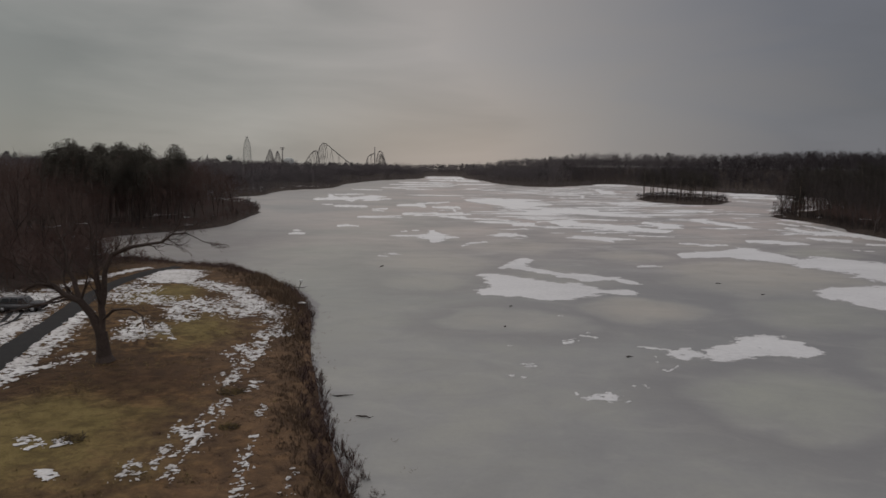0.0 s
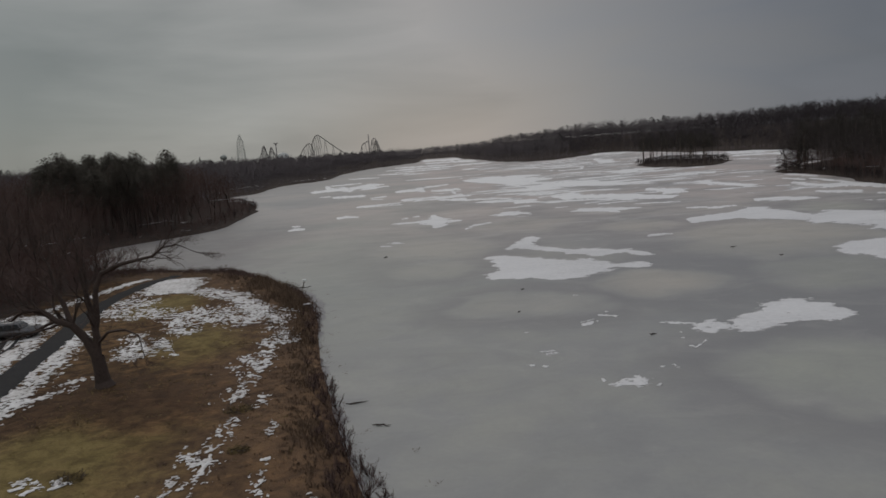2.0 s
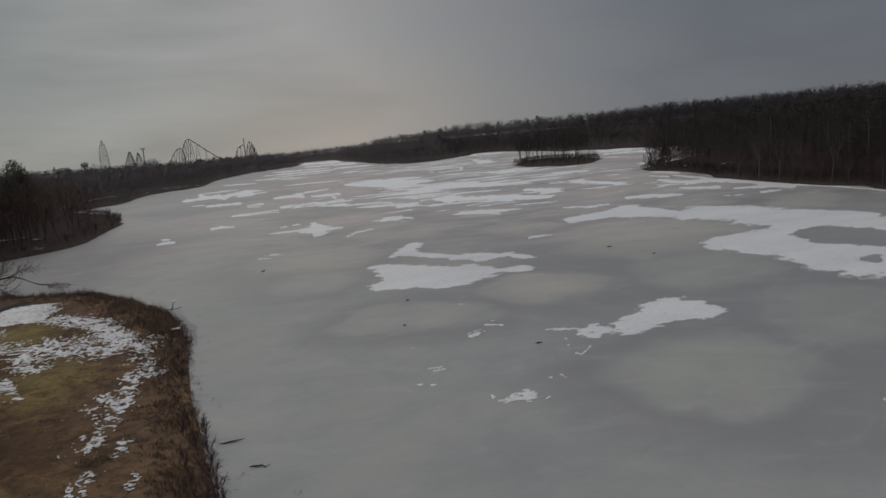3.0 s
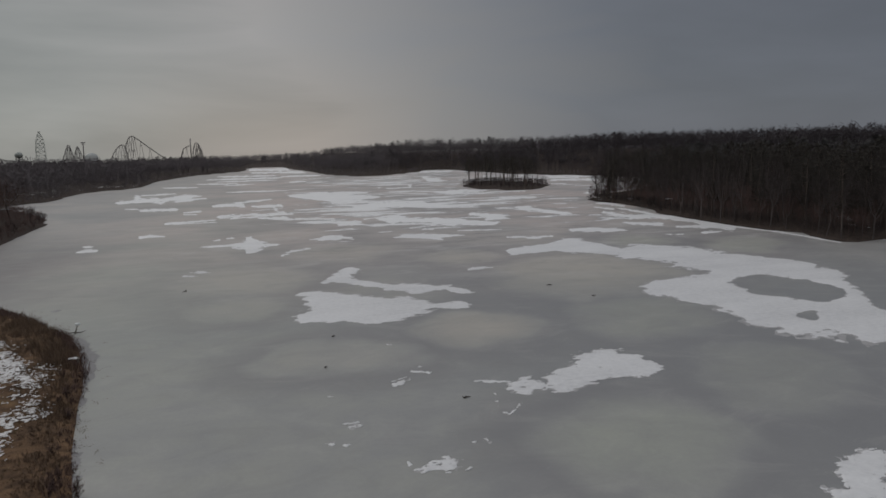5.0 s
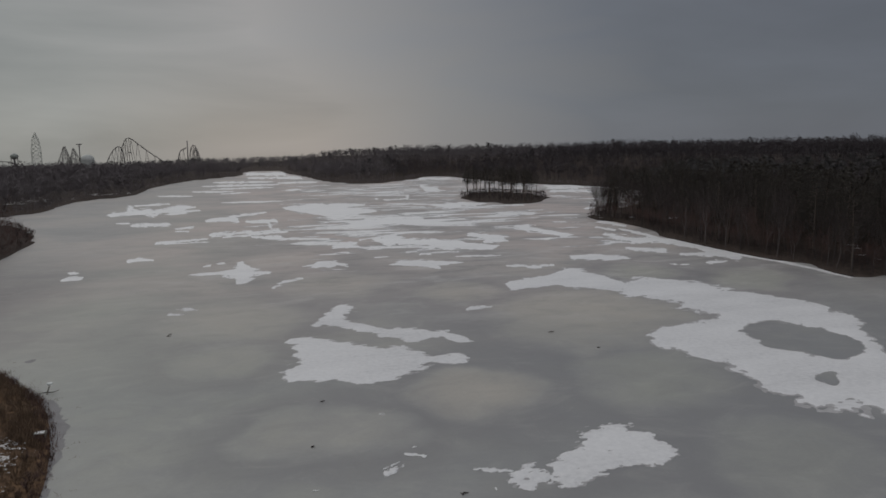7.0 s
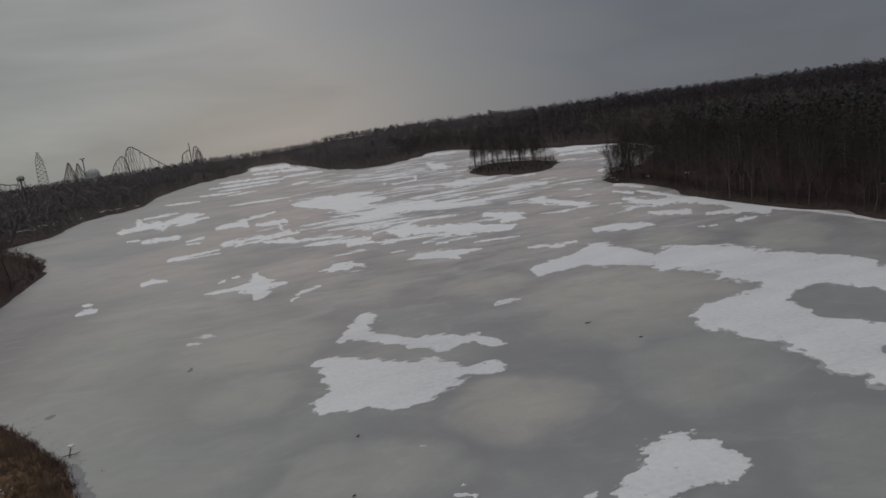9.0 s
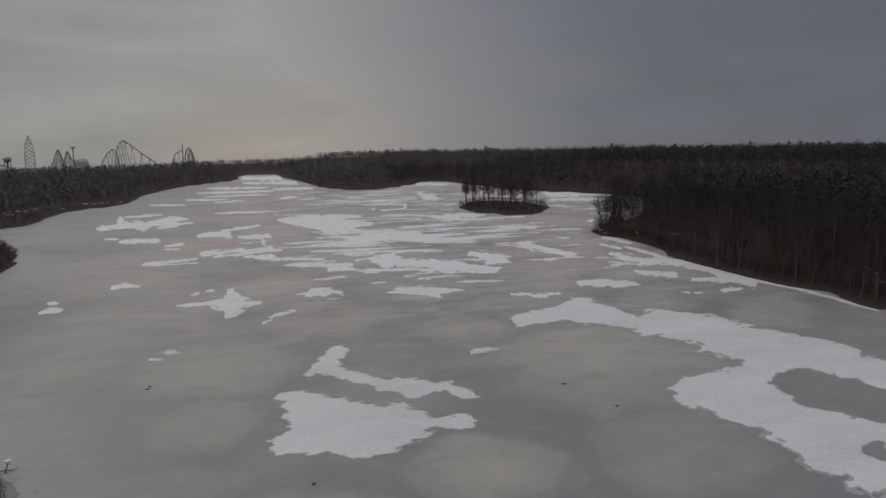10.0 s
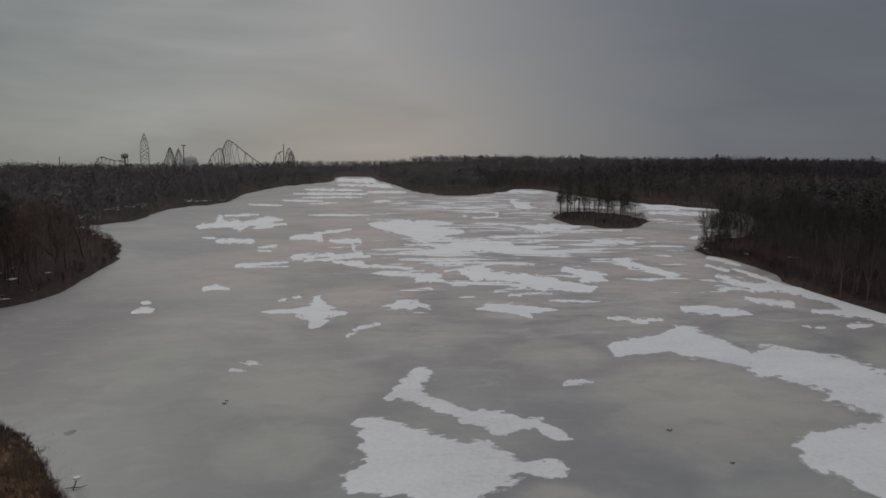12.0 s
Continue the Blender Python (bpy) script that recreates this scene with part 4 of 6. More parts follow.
ICE_SNOW += [
    ([(93.3, 191.1, 93.4, 176.0, 0.44, 2.88, -29, 1.79), (94.5, 178.0, 102.2, 168.8, 0.69, 4.25, -33, 1.16), (103.5, 172.7, 102.0, 156.0, 0.56, 3.41, -36, 1.54), (100.1, 153.4, 100.6, 143.8, 0.88, 4.83, -38, 0.93)], []),
    ([(85.0, 163.7, 90.5, 156.7, 0.38, 2.07, -32, 1.62), (91.7, 151.4, 97.7, 148.6, 0.36, 1.9, -36, 1.35)], []),
    ([(90.1, 139.8, 94.6, 139.5, 0.56, 2.74, -38, 0.82)], []),
    ([(81.8, 139.9, 85.0, 138.5, 0.22, 1.02, -35, 2.01)], []),
    ([(107.5, 222.9, 108.0, 206.8, 0.53, 4.07, -29, 0.6), (98.5, 207.1, 99.8, 197.7, 0.32, 2.28, -28, 0.94)], []),
]
ICE_SNOW += [
    ([(184.2, 456.0, 208.3, 405.9, 1.11, 18.15, -25, 0.59), (159.3, 388.3, 183.9, 374.5, 0.78, 10.78, -25, 0.99), (171.6, 421.5, 186.7, 413.5, 0.51, 7.69, -24, 1.0)], []),
    ([(124.0, 269.7, 130.0, 273.2, 0.43, 4.06, -27, 1.03)], []),
    ([(-17.3, 856.5, 21.2, 828.5, 1.66, 48.38, 0, 1.33), (-13.3, 714.8, 34.0, 685.1, 0.88, 21.27, 0, 1.29)], []),
    ([(-38.3, 620.2, 7.8, 607.3, 0.95, 19.86, 2, 0.96)], []),
    ([(-41.3, 550.9, 11.8, 556.6, 0.84, 15.51, 2, 1.01)], []),
    ([(-33.3, 503.3, 7.4, 513.3, 0.57, 9.6, 2, 1.03)], []),
    ([(-41.2, 473.2, -16.9, 469.5, 0.54, 8.46, 5, 0.98)], []),
    ([(12.0, 581.1, 43.0, 584.7, 0.88, 17.22, -2, 1.01)], []),
]
ICE_SNOW += [
    ([(-23.6, 443.6, -6.2, 454.5, 0.43, 6.34, 3, 1.04)], []),
    ([(-56.1, 436.9, -36.5, 428.9, 0.5, 7.21, 7, 0.96)], []),
    ([(-18.2, 365.7, 10.9, 366.4, 0.43, 5.15, 2, 1.0)], []),
    ([(14.2, 466.3, 24.9, 472.5, 0.7, 10.81, -2, 1.02)], []),
    ([(128.5, 603.8, 155.7, 598.0, 1.18, 24.4, -13, 1.0)], []),
    ([(55.5, 364.4, 56.7, 361.2, 0.41, 4.87, -9, 0.99)], []),
    ([(142.1, 347.6, 147.8, 341.8, 0.33, 4.07, -24, 0.99)], []),
]
# frost veins and scraps round the near drifts
ICE_SNOW += [
    ([(*q, 0.06, 0.13, -20, 0.7)], []) for q in (
        (11.0, 63.4, 12.4, 64.2), (12.9, 66.7, 14.2, 66.5), (6.2, 55.8, 6.9, 55.2), (7.6, 54.2, 7.7, 53.6),
        (4.8, 53.1, 5.3, 52.6), (6.0, 52.0, 6.5, 52.1), (5.8, 61.3, 6.3, 61.3), (9.5, 48.7, 9.5, 47.3),
        (12.4, 46.3, 13.5, 47.6), (18.1, 58.5, 17.4, 55.4), (17.4, 55.4, 17.7, 53.9), (17.7, 53.9, 19.5, 56.1),
        (17.2, 61.9, 18.8, 61.1), (14.8, 50.6, 15.1, 49.5), (13.8, 50.0, 14.2, 50.2), (12.4, 74.5, 13.5, 73.7),
)]
# a ledge of snow under the east shore
ICE_SNOW += [
    ([(103.4, 200, 102.2, 182, 1.1, 2.0, 0, 1), (101.8, 180, 102.0, 160, 1.2, 2.0, 0, 1.1), (102.0, 158, 102.8, 147, 1.2, 1.6, 0, 1), (102.9, 146, 104.2, 137, 1.1, 1.4, 0, 1), (104.2, 136.5, 104.4, 126, 1.0, 1.3, 0, 0.9), (104.4, 125.5, 103.6, 117, 0.9, 1.2, 0, 0.9)], []),
]
for k, (strokes, holes) in enumerate(ICE_SNOW):
    broad = max(math.hypot(s[2] - s[0], s[3] - s[1]) + s[4] + s[5] for s in strokes) > 14 and strokes[0][1] < 190
    snow_patch(strokes, holes, 0.34 if broad else 0.6, 40 + 7 * k)
joined("slush", WET, SLUSH, "grey half-melted slush fringing snow on the ice", "slush")


def wind_streaks(cut, seed, cell, lift):
    """Thin streaks that the wind has drawn out over the open ice."""
    lots = []
    for y0, y1, c in ((120, 230, cell), (230, 400, cell * 1.5), (400, 780, cell * 2.6)):
        X, Y = np.meshgrid(np.arange(-70, 190, c), np.arange(y0, y1, c * 1.2))
        k = np.clip(Y / 220, 0.6, 2.2)
        F = 0.75 * fbm(X / 15, Y / 5.5, seed, 5, 0.62) + 0.25 * fbm(X / 60, Y / 60, seed + 8, 2)
        open_ice = smooth01(X - (0.02 * Y - 18), -14, 45) * smooth01(Y, 122, 190)
        F = F - cut - 0.55 * (1 - open_ice) + 0.05 * (k - 1)
        F = np.where(land(X, Y).reshape(X.shape) < -2.5, F, -1.0)
        V, T = contour(X, Y, F)
        if len(T):
            lots.append((np.column_stack([V[:, :2], lift + 0.01 * smooth01(V[:, 2], 0, 0.2)]), T))
    return lots


joined("slush_streaks", wind_streaks(0.10, 61, 0.7, 0.007), SLUSH, "faint grey streaks of slush across lake ice", "slush")
joined("snow_streaks", wind_streaks(0.165, 61, 0.55, 0.012), SNOW, "thin wind-drawn streaks of snow across lake ice", "snow")
joined("snow_crumbs", CRUMBS, SNOW, "loose crumbs of snow scattered over grey ice", "snow")



def wet_margin():
    """Dark, wet ice along the bank round the point, and a blot off it."""
    X, Y = np.meshgrid(np.arange(-34, 4, 0.3), np.arange(24, 112, 0.4))
    d = land(X, Y).reshape(X.shape)
    wide = 0.0 + 0.75 * smooth01(Y, 66, 76) * (1 - smooth01(Y, 90, 95)) + 0.5 * fbm(X / 5, Y / 5, 141, 2)
    F = np.minimum(d + wide, 0.6 - d) + 0.9 * fbm(X / 0.9, Y / 1.3, 143, 4, 0.65)
    F = np.maximum(F, 1.0 - np.hypot((X + 23.4) / 0.5, (Y - 101.6) / 1.0) + 0.7 * fbm(X / 0.9, Y / 0.9, 147, 3))
    V, T = contour(X, Y, F)
    joined("wet_ice", [(np.column_stack([V[:, :2], np.full(len(V), 0.004)]), T)], WET_ICE, "dark wet ice along the reedy bank", "ice")


wet_margin()

# strokes of snow on the land, how thin, how far drawn out along the bank
LAWN_SNOW = [
    ([(-29.8, 40, -30.0, 46, 1.25, 1.25, 0, 1), (-30.2, 47, -32.3, 57, 1.2, 1.2, 0, 0.9), (-32.6, 58, -34.9, 68, 1.1, 1.1, 0, 0.7)], [], 0.12, 1.6),
    ([(-29.6, 48.2, -27.3, 51.6, 0.55, 0.7, 0, 0.8), (-28.6, 52.6, -27.0, 53.4, 0.4, 0.5, 0, 1)], [], 0.3, 1.2),
    ([(-36.0, 48, -37.6, 56, 2.2, 3.0, 0, 1), (-38.0, 58, -40.0, 67, 1.8, 2.5, 0, 0.9), (-41.5, 70, -43.5, 76, 2.0, 2.5, 0, 1)], [], 0.0, 1.0),
    ([(-46.0, 50, -50.0, 70, 6.5, 7.0, 0, 1), (-46.0, 76, -50.0, 77, 3.0, 2.0, 0, 1)], [], 0.5, 1.0),
    ([(-45.2, 80.6, -43.7, 90.0, 0.9, 1.0, 0, 1), (-43.6, 90.5, -41.3, 98, 0.8, 1.0, 0, 0.8)], [], 0.15, 1.0),
    ([(-35.0, 91.0, -35.0, 91.0, 2.1, 4.4, 12, 1), (-33.4, 88.2, -32.4, 87.8, 1.0, 1.5, 0, 1)], [], -0.75, 1.0),
]
LAWN_SNOW += [
    ([(-37.5, 82.0, -34.5, 80.5, 1.8, 2.8, 0, 1), (-36.5, 76.5, -31.0, 75.0, 2.0, 2.8, 0, 1)], [], 0.55, 0.8),
    ([(-29.8, 86.5, -24.4, 82.0, 1.3, 2.0, 0, 1), (-24.0, 81.5, -18.6, 71.5, 1.3, 2.2, 0, 1)], [], 0.3, 0.9),
    ([(-26.8, 73.5, -20.2, 71.0, 2.2, 3.4, 0, 1), (-26.6, 70.0, -24.6, 66.0, 1.5, 2.0, 0, 0.7)], [], 0.42, 0.8),
    ([(-27.6, 61.8, -26.2, 58.8, 1.3, 1.8, 0, 1), (-25.6, 62.6, -23.0, 58.4, 0.7, 1.1, 0, 0.6), (-29.2, 65.6, -28.4, 64.6, 0.8, 1.2, 0, 1)], [], 0.32, 0.9),
    ([(-16.6, 55.2, -15.8, 56.2, 1.0, 2.0, 0, 1), (-15.9, 61.8, -14.6, 53.8, 0.8, 1.2, 0, 1), (-15.0, 51.8, -14.8, 47.6, 0.9, 1.2, 0, 1), (-13.0, 47.6, -12.7, 46, 0.5, 0.8, 0, 1)], [], 0.52, 2.4),
    ([(-13.6, 43.0, -14.1, 39.5, 0.5, 0.9, 0, 1.6), (-14.2, 39.0, -13.7, 36.6, 1.0, 1.2, 0, 1), (-13.9, 36.0, -15.0, 32.8, 0.8, 1.0, 0, 1), (-13.3, 33.6, -13.0, 32, 0.4, 0.8, 0, 1)], [], 0.55, 1.8),
]
LAWN_SNOW += [
    ([(-17.2, 73.5, -16.2, 66.0, 1.4, 1.6, 0, 0.8), (-15.6, 65.6, -14.3, 61.4, 0.9, 1.2, 0, 1)], [], 0.5, 2.0),
    ([(-10.4, 37.0, -9.4, 31.0, 0.5, 1.0, 0, 1), (-7.4, 33.0, -7.0, 31.4, 0.4, 0.8, 0, 1), (-11.2, 42.6, -11.0, 41.0, 0.35, 0.8, 0, 1)], [], 0.7, 2.0),
    ([(-20.2, 36.2, -20.2, 36.2, 1.15, 1.3, 0, 1)], [(-20.0, 36.6, -20.0, 36.6, 0.85, 0.75, 0, 1)], -0.15, 1.0),
    ([(-22.3, 36.1, -21.4, 35.6, 0.5, 0.5, 0, 1), (-19.4, 32.6, -18.6, 32.2, 0.4, 0.4, 0, 1)], [], 0.1, 1.0),
    ([(-24.4, 36.8, -24.4, 36.8, 0.25, 0.36, 33, 1)], [], 0.2, 1.0),
]
LAWN_LOTS = []
for k, (strokes, holes, thin, flow) in enumerate(LAWN_SNOW):
    V, T = drift(strokes, holes, 3.0, 400 + 7 * k, 0.095 if 10 <= k <= 13 else 0.12, thin + (0.5 if 10 <= k <= 13 else 0.38), 0.2 if 10 <= k <= 13 else 0.27, True, flow)
    if len(T):
        LAWN_LOTS.append((lay(V, True), T))
joined("lawn_snow", LAWN_LOTS, THIN_SNOW, "thin broken streaks of melting snow on lawn", "snow")



def woods_snow():
    """Old snow that lies on the leaf litter among the shore trees."""
    lots = []
    for x0, x1, y0, y1, c, cut in ((98, 150, 105, 250, 0.7, 0.42), (-112, -50, 112, 206, 0.8, 0.30), (-150, -70, 290, 470, 0.9, 0.34)):
        X, Y = np.meshgrid(np.arange(x0, x1, c), np.arange(y0, y1, c))
        d = land(X, Y).reshape(X.shape)
        F = 0.75 * fbm(X / 2.6, Y / 4.0, 91, 4, 0.6) + 0.35 * fbm(X / 18, Y / 18, 95, 2) - cut
        F = np.minimum(F, np.minimum((d - 2.2) * 0.3, (26 - d) * 0.1))
        V, T = contour(X, Y, F)
        if len(T):
            lots.append((lay(V, True) + [0, 0, 0.05], T))
    joined("woodland_snow", lots, THIN_SNOW, "old snow lying on leaf litter among shore trees", "snow")


woods_snow()

# ---------------------------------------------------------------- the park road


def build_road():
    mid = [(-24.5, 8), (-26.5, 20), (-28.5, 32), (-30.9, 43), (-32.5, 49.5), (-34.2, 56), (-35.5, 62), (-36.7, 68), (-38.7, 77), (-39.8, 86), (-39.3, 94), (-37.8, 101), (-36, 106)]
    pts = []
    for i in range(1, len(mid) - 2):
        p0, p1, p2, p3 = (np.array(mid[i + k], float) for k in (-1, 0, 1, 2))
        for k in range(12):
            t = k / 12
            pts.append(0.5 * (2 * p1 + (p2 - p0) * t + (2 * p0 - 5 * p1 + 4 * p2 - p3) * t * t + (3 * p1 - p0 - 3 * p2 + p3) * t ** 3))
    pts = np.array(pts)
    d = np.gradient(pts, axis=0)
    nrm = np.stack([d[:, 1], -d[:, 0]], 1) / np.hypot(d[:, 0], d[:, 1])[:, None]
    rows = []
    for s in np.linspace(-1, 1, 7):
        w = 1.1 + 0.1 * fbm(pts[:, 0] * 0.9, pts[:, 1] * 0.9 + 5 * s, 31, 3)
        q = pts + nrm * (s * w)[:, None]
        z = height(q[:, 0], q[:, 1]) + 0.07 - 0.03 * abs(s)
        rows.append(np.column_stack([q, z]))
    n, m = len(pts), len(rows)
    V = np.concatenate(rows)
    F = [(r * n + i, (r + 1) * n + i, (r + 1) * n + i + 1, r * n + i + 1) for r in range(m - 1) for i in range(n - 1)]
    tagged(new("road", fast_mesh("road", V, np.array(F), ASPHALT, True)), "narrow bare asphalt park road between snowy verges", "road", kind="structure")
    # tyre tracks in the snowy car park
    for k, (r, w) in enumerate(((2.0, 0.16), (2.8, 0.15), (3.6, 0.2), (4.4, 0.16), (5.3, 0.24), (6.2, 0.18))):
        s = []
        n = 40
        for i in range(n + 1):
            a = radians(-85 + 175 * i / n) + 0.1 * k
            for q in (r - w, r + w):
                x, y = -45.4 + q * 0.95 * math.cos(a), 62.0 + q * 1.35 * math.sin(a)
                s.append((x, y, 0))
        s = np.array(s)
        s[:, :2] += 0.2 * np.stack([fbm(s[:, 0], s[:, 1], 51 + k, 2), fbm(s[:, 0], s[:, 1], 57 + k, 2)], 1)
        s[:, 2] = height(s[:, 0], s[:, 1]) + 0.11
        F = np.array([(2 * i, 2 * i + 1, 2 * i + 3, 2 * i + 2) for i in range(n)])
        tagged(new("tyre_track", fast_mesh("tyre_track", s, F, ASPHALT)), "dark curved tyre track pressed into car park snow", "tyre track", "tyre tracks in the car park", "structure")


build_road()

# ---------------------------------------------------------------- trees


def rand_dir(rng, base, spread):
    v = Vector((rng.gauss(0, 1), rng.gauss(0, 1), rng.gauss(0, 1))).normalized()
    return (Vector(base).normalized() + v * spread).normalized()


def grow(wood, twigs, rng, p, d, length, r, level, spec):
    """A limb of bent lengths, which forks and ends in twigs."""
    segs = spec["segs"][level]
    pts, rad = [Vector(p)], [r]
    end = r * spec["taper"]
    for i in range(segs):
        d = rand_dir(rng, d + Vector((0, 0, spec["lift"])), spec["wander"])
        pts.append(pts[-1] + d * (length / segs))
        rad.append(r + (end - r) * (i + 1) / segs)
    wood.chain(pts, rad, spec["sides"][level])
    if level + 1 < spec["levels"]:
        for k in range(spec["forks"][level]):
            t = 0.35 + 0.65 * (k + rng.random()) / spec["forks"][level]
            i = min(segs - 1, int(t * segs))
            q = pts[i].lerp(pts[i + 1], t * segs - i)
            grow(wood, twigs, rng, q, rand_dir(rng, d, spec["spread"]), length * rng.uniform(0.5, 0.75), max(0.012, rad[i] * 0.55), level + 1, spec)
        grow(wood, twigs, rng, pts[-1], rand_dir(rng, d, 0.3), length * 0.7, end, level + 1, spec)
    if level >= spec["levels"] - 2:
        for k in range(spec["twigs"]):
            i = rng.randrange(segs)
            q = pts[i].lerp(pts[i + 1], rng.random())
            t = rand_dir(rng, d, 0.9)
            tip = q + t * length * rng.uniform(0.25, 0.6)
            twigs.blade(q, tip, spec["twig_w"], Vector((rng.gauss(0, 1), rng.gauss(0, 1), rng.gauss(0, 0.4))))


def bare_tree_meshes(name, seed, h, spec):
    rng = random.Random(seed)
    wood, twigs = Soup(), Soup()
    fork = h * spec["bole"]
    top = Vector((rng.uniform(-.06, .06) * h, rng.uniform(-.06, .06) * h, fork))
    r = h * spec["girth"]
    wood.chain([(0, 0, -0.4), (0, 0, 0.15), top * 0.5, top], [r * 1.6, r * 1.15, r * 0.95, r * 0.8], 7)
    for k in range(spec["limbs"]):
        a = 2 * math.pi * (k + rng.uniform(-.3, .3)) / spec["limbs"]
        out = rng.uniform(0.35, 1.0) * spec["open"]
        grow(wood, twigs, rng, top * rng.uniform(0.75, 1.0), Vector((math.cos(a) * out, math.sin(a) * out, 1.0)), h * (1 - spec["bole"]) * rng.uniform(0.42, 0.6), r * rng.uniform(0.35, 0.6), 0, spec)
    return wood.mesh("trunk", spec.get("bark", BARK), True), twigs.mesh("crown", spec["twig_mat"])


WOOD_SPEC = dict(bole=0.34, girth=0.0085, limbs=5, open=0.75, levels=3, segs=(3, 2, 1), sides=(4, 3, 3), forks=(3, 2, 0), spread=0.75, taper=0.35,
                 lift=0.16, wander=0.22, twigs=16, twig_w=0.02, twig_mat=TWIG)
SHRUB_SPEC = dict(bole=0.10, girth=0.008, limbs=7, open=0.9, levels=2, segs=(3, 2), sides=(3, 3), forks=(3, 0), spread=0.7, taper=0.35,
                  lift=0.2, wander=0.25, twigs=16, twig_w=0.018, twig_mat=SHRUB)


def pine_meshes(seed, h, crown_from=0.5, wide=1.0, clumps=46, per=15, mat=NEEDLE):
    """A pine with a tall bare bole, short dead stubs and an uneven crown of needle tufts."""
    rng = random.Random(seed)
    wood, needles = Soup(), Soup()
    pts = [Vector((0, 0, -0.4))]
    lean = Vector((rng.uniform(-.04, .04), rng.uniform(-.04, .04), 0)) * h
    for k in range(1, 6):
        t = k / 5
        pts.append(Vector((rng.uniform(-.12, .12), rng.uniform(-.12, .12), h * 0.97 * t)) + lean * t * t)
    r = h * 0.0105
    wood.chain(pts, [r * 1.3, r, r * 0.85, r * 0.65, r * 0.4, r * 0.1], 6)
    for k in range(7):
        z = h * rng.uniform(0.2, crown_from)
        a = rng.uniform(0, 6.28)
        wood.tube((0, 0, z), (math.cos(a) * h * 0.05, math.sin(a) * h * 0.05, z + rng.uniform(-.2, .5)), 0.03, 0.008, 3)
    for k in range(clumps):
        t = (k + rng.random()) / clumps
        z = h * (crown_from + (1.0 - crown_from) * t)
        reach = h * 0.15 * wide * max(0.06, 1.0 - t ** 3.2) ** 0.65 * rng.uniform(0.3, 1.1) * (0.5 + 0.5 * min(1, t * 4))
        a = k * 2.4 + rng.uniform(-.6, .6)
        root = Vector((lean.x * t, lean.y * t, z - reach * 0.2))
        c = root + Vector((math.cos(a) * reach, math.sin(a) * reach, reach * 0.25 + rng.uniform(-.2, .3)))
        wood.tube(root, c, 0.05 * h / 15, 0.012, 3)
        s = h * 0.088 * rng.uniform(0.75, 1.25)
        for q in range(per):
            dv = Vector((rng.gauss(0, 1), rng.gauss(0, 1), rng.gauss(0.15, 0.6))).normalized()
            at = c + Vector((rng.gauss(0, 1), rng.gauss(0, 1), rng.gauss(0, 1))).normalized() * s * Vector((1, 1, 0.75)).length / 1.6 * rng.random() ** 0.45
            needles.blade(at, at + dv * s * rng.uniform(0.14, 0.3), s * 0.17, Vector((rng.gauss(0, 1), rng.gauss(0, 1), rng.gauss(0, 1))))
    return wood.mesh("trunk", PINE_BARK, True), needles.mesh("crown", mat)


def tree_thing(name, meshes, label, category, group):
    root = tagged(new(name), label, category, group)
    part("trunk", meshes[0], root)
    part("crown", meshes[1], root)
    return root


def scatter(rng, count, inside, gap, limits, tries=9000):
    """Random places inside a zone that keep a gap."""
    x0, x1, y0, y1 = limits
    n = tries
    xs = np.array([rng.uniform(x0, x1) for _ in range(n)])
    ys = np.array([rng.uniform(y0, y1) for _ in range(n)])
    d = land(xs, ys)
    got = []
    for x, y, dd in zip(xs, ys, d):
        if len(got) >= count:
            break
        if inside(x, y, dd) and all((x - a) ** 2 + (y - b) ** 2 > gap * gap for a, b in got):
            got.append((x, y))
    return got


def plant(kinds, places, rng, smin=0.85, smax=1.15):
    zs = height([p[0] for p in places], [p[1] for p in places])
    used = set()
    for (x, y), z in zip(places, zs):
        k = rng.randrange(len(kinds))
        s = rng.uniform(smin, smax)
        m = pose(x, y, z - 0.05, rng.uniform(-2, 2), rng.uniform(-2, 2), rng.uniform(0, 360))
        if k not in used:
            kinds[k].matrix_basis = m
            used.add(k)
        else:
            copy_thing(kinds[k], m).scale = (s, s, s * rng.uniform(0.92, 1.08))
    for k, ob in enumerate(kinds):
        if k not in used:
            for o in (*ob.children_recursive, ob):
                bpy.data.objects.remove(o)


RNG = random.Random(11)
# pines on the headland
grove = [tree_thing("pine_tree", pine_meshes(100 + k, 15.6 + 0.8 * k, 0.50, 1.25, 30, 125, GROVE_NEEDLE), "tall dark pine with bare bole in headland grove", "pine tree", "pines of the headland grove") for k in range(4)]
plant(grove, scatter(RNG, 34, lambda x, y, d: d > 5 and (x + 81) ** 2 / 15 ** 2 + (y - 178) ** 2 / 22 ** 2 < 1, 3.4, (-100, -62, 155, 204)), RNG, 0.86, 1.04)
# bare trees round the grove and on the near left bank
woods = [tree_thing("bare_tree", bare_tree_meshes("bare_tree", 200 + k, 9.5 + 1.2 * k, WOOD_SPEC), "leafless brown hardwood tree in dense winter wood", "tree", "bare trees of the left bank") for k in range(4)]
spots = scatter(RNG, 80, lambda x, y, d: d > 2.5 and y > 79 and x < -44.5 and y < 160 and off_road(np.array([x]), np.array([y]))[0] > 2.2, 3.2, (-125, -44, 79, 160))
spots += scatter(RNG, 46, lambda x, y, d: 3 + 4 * (y > 195) < d < 36 and y > 158, 3.2, (-112, -50, 158, 222))
plant(woods, spots, RNG, 0.75, 1.2)
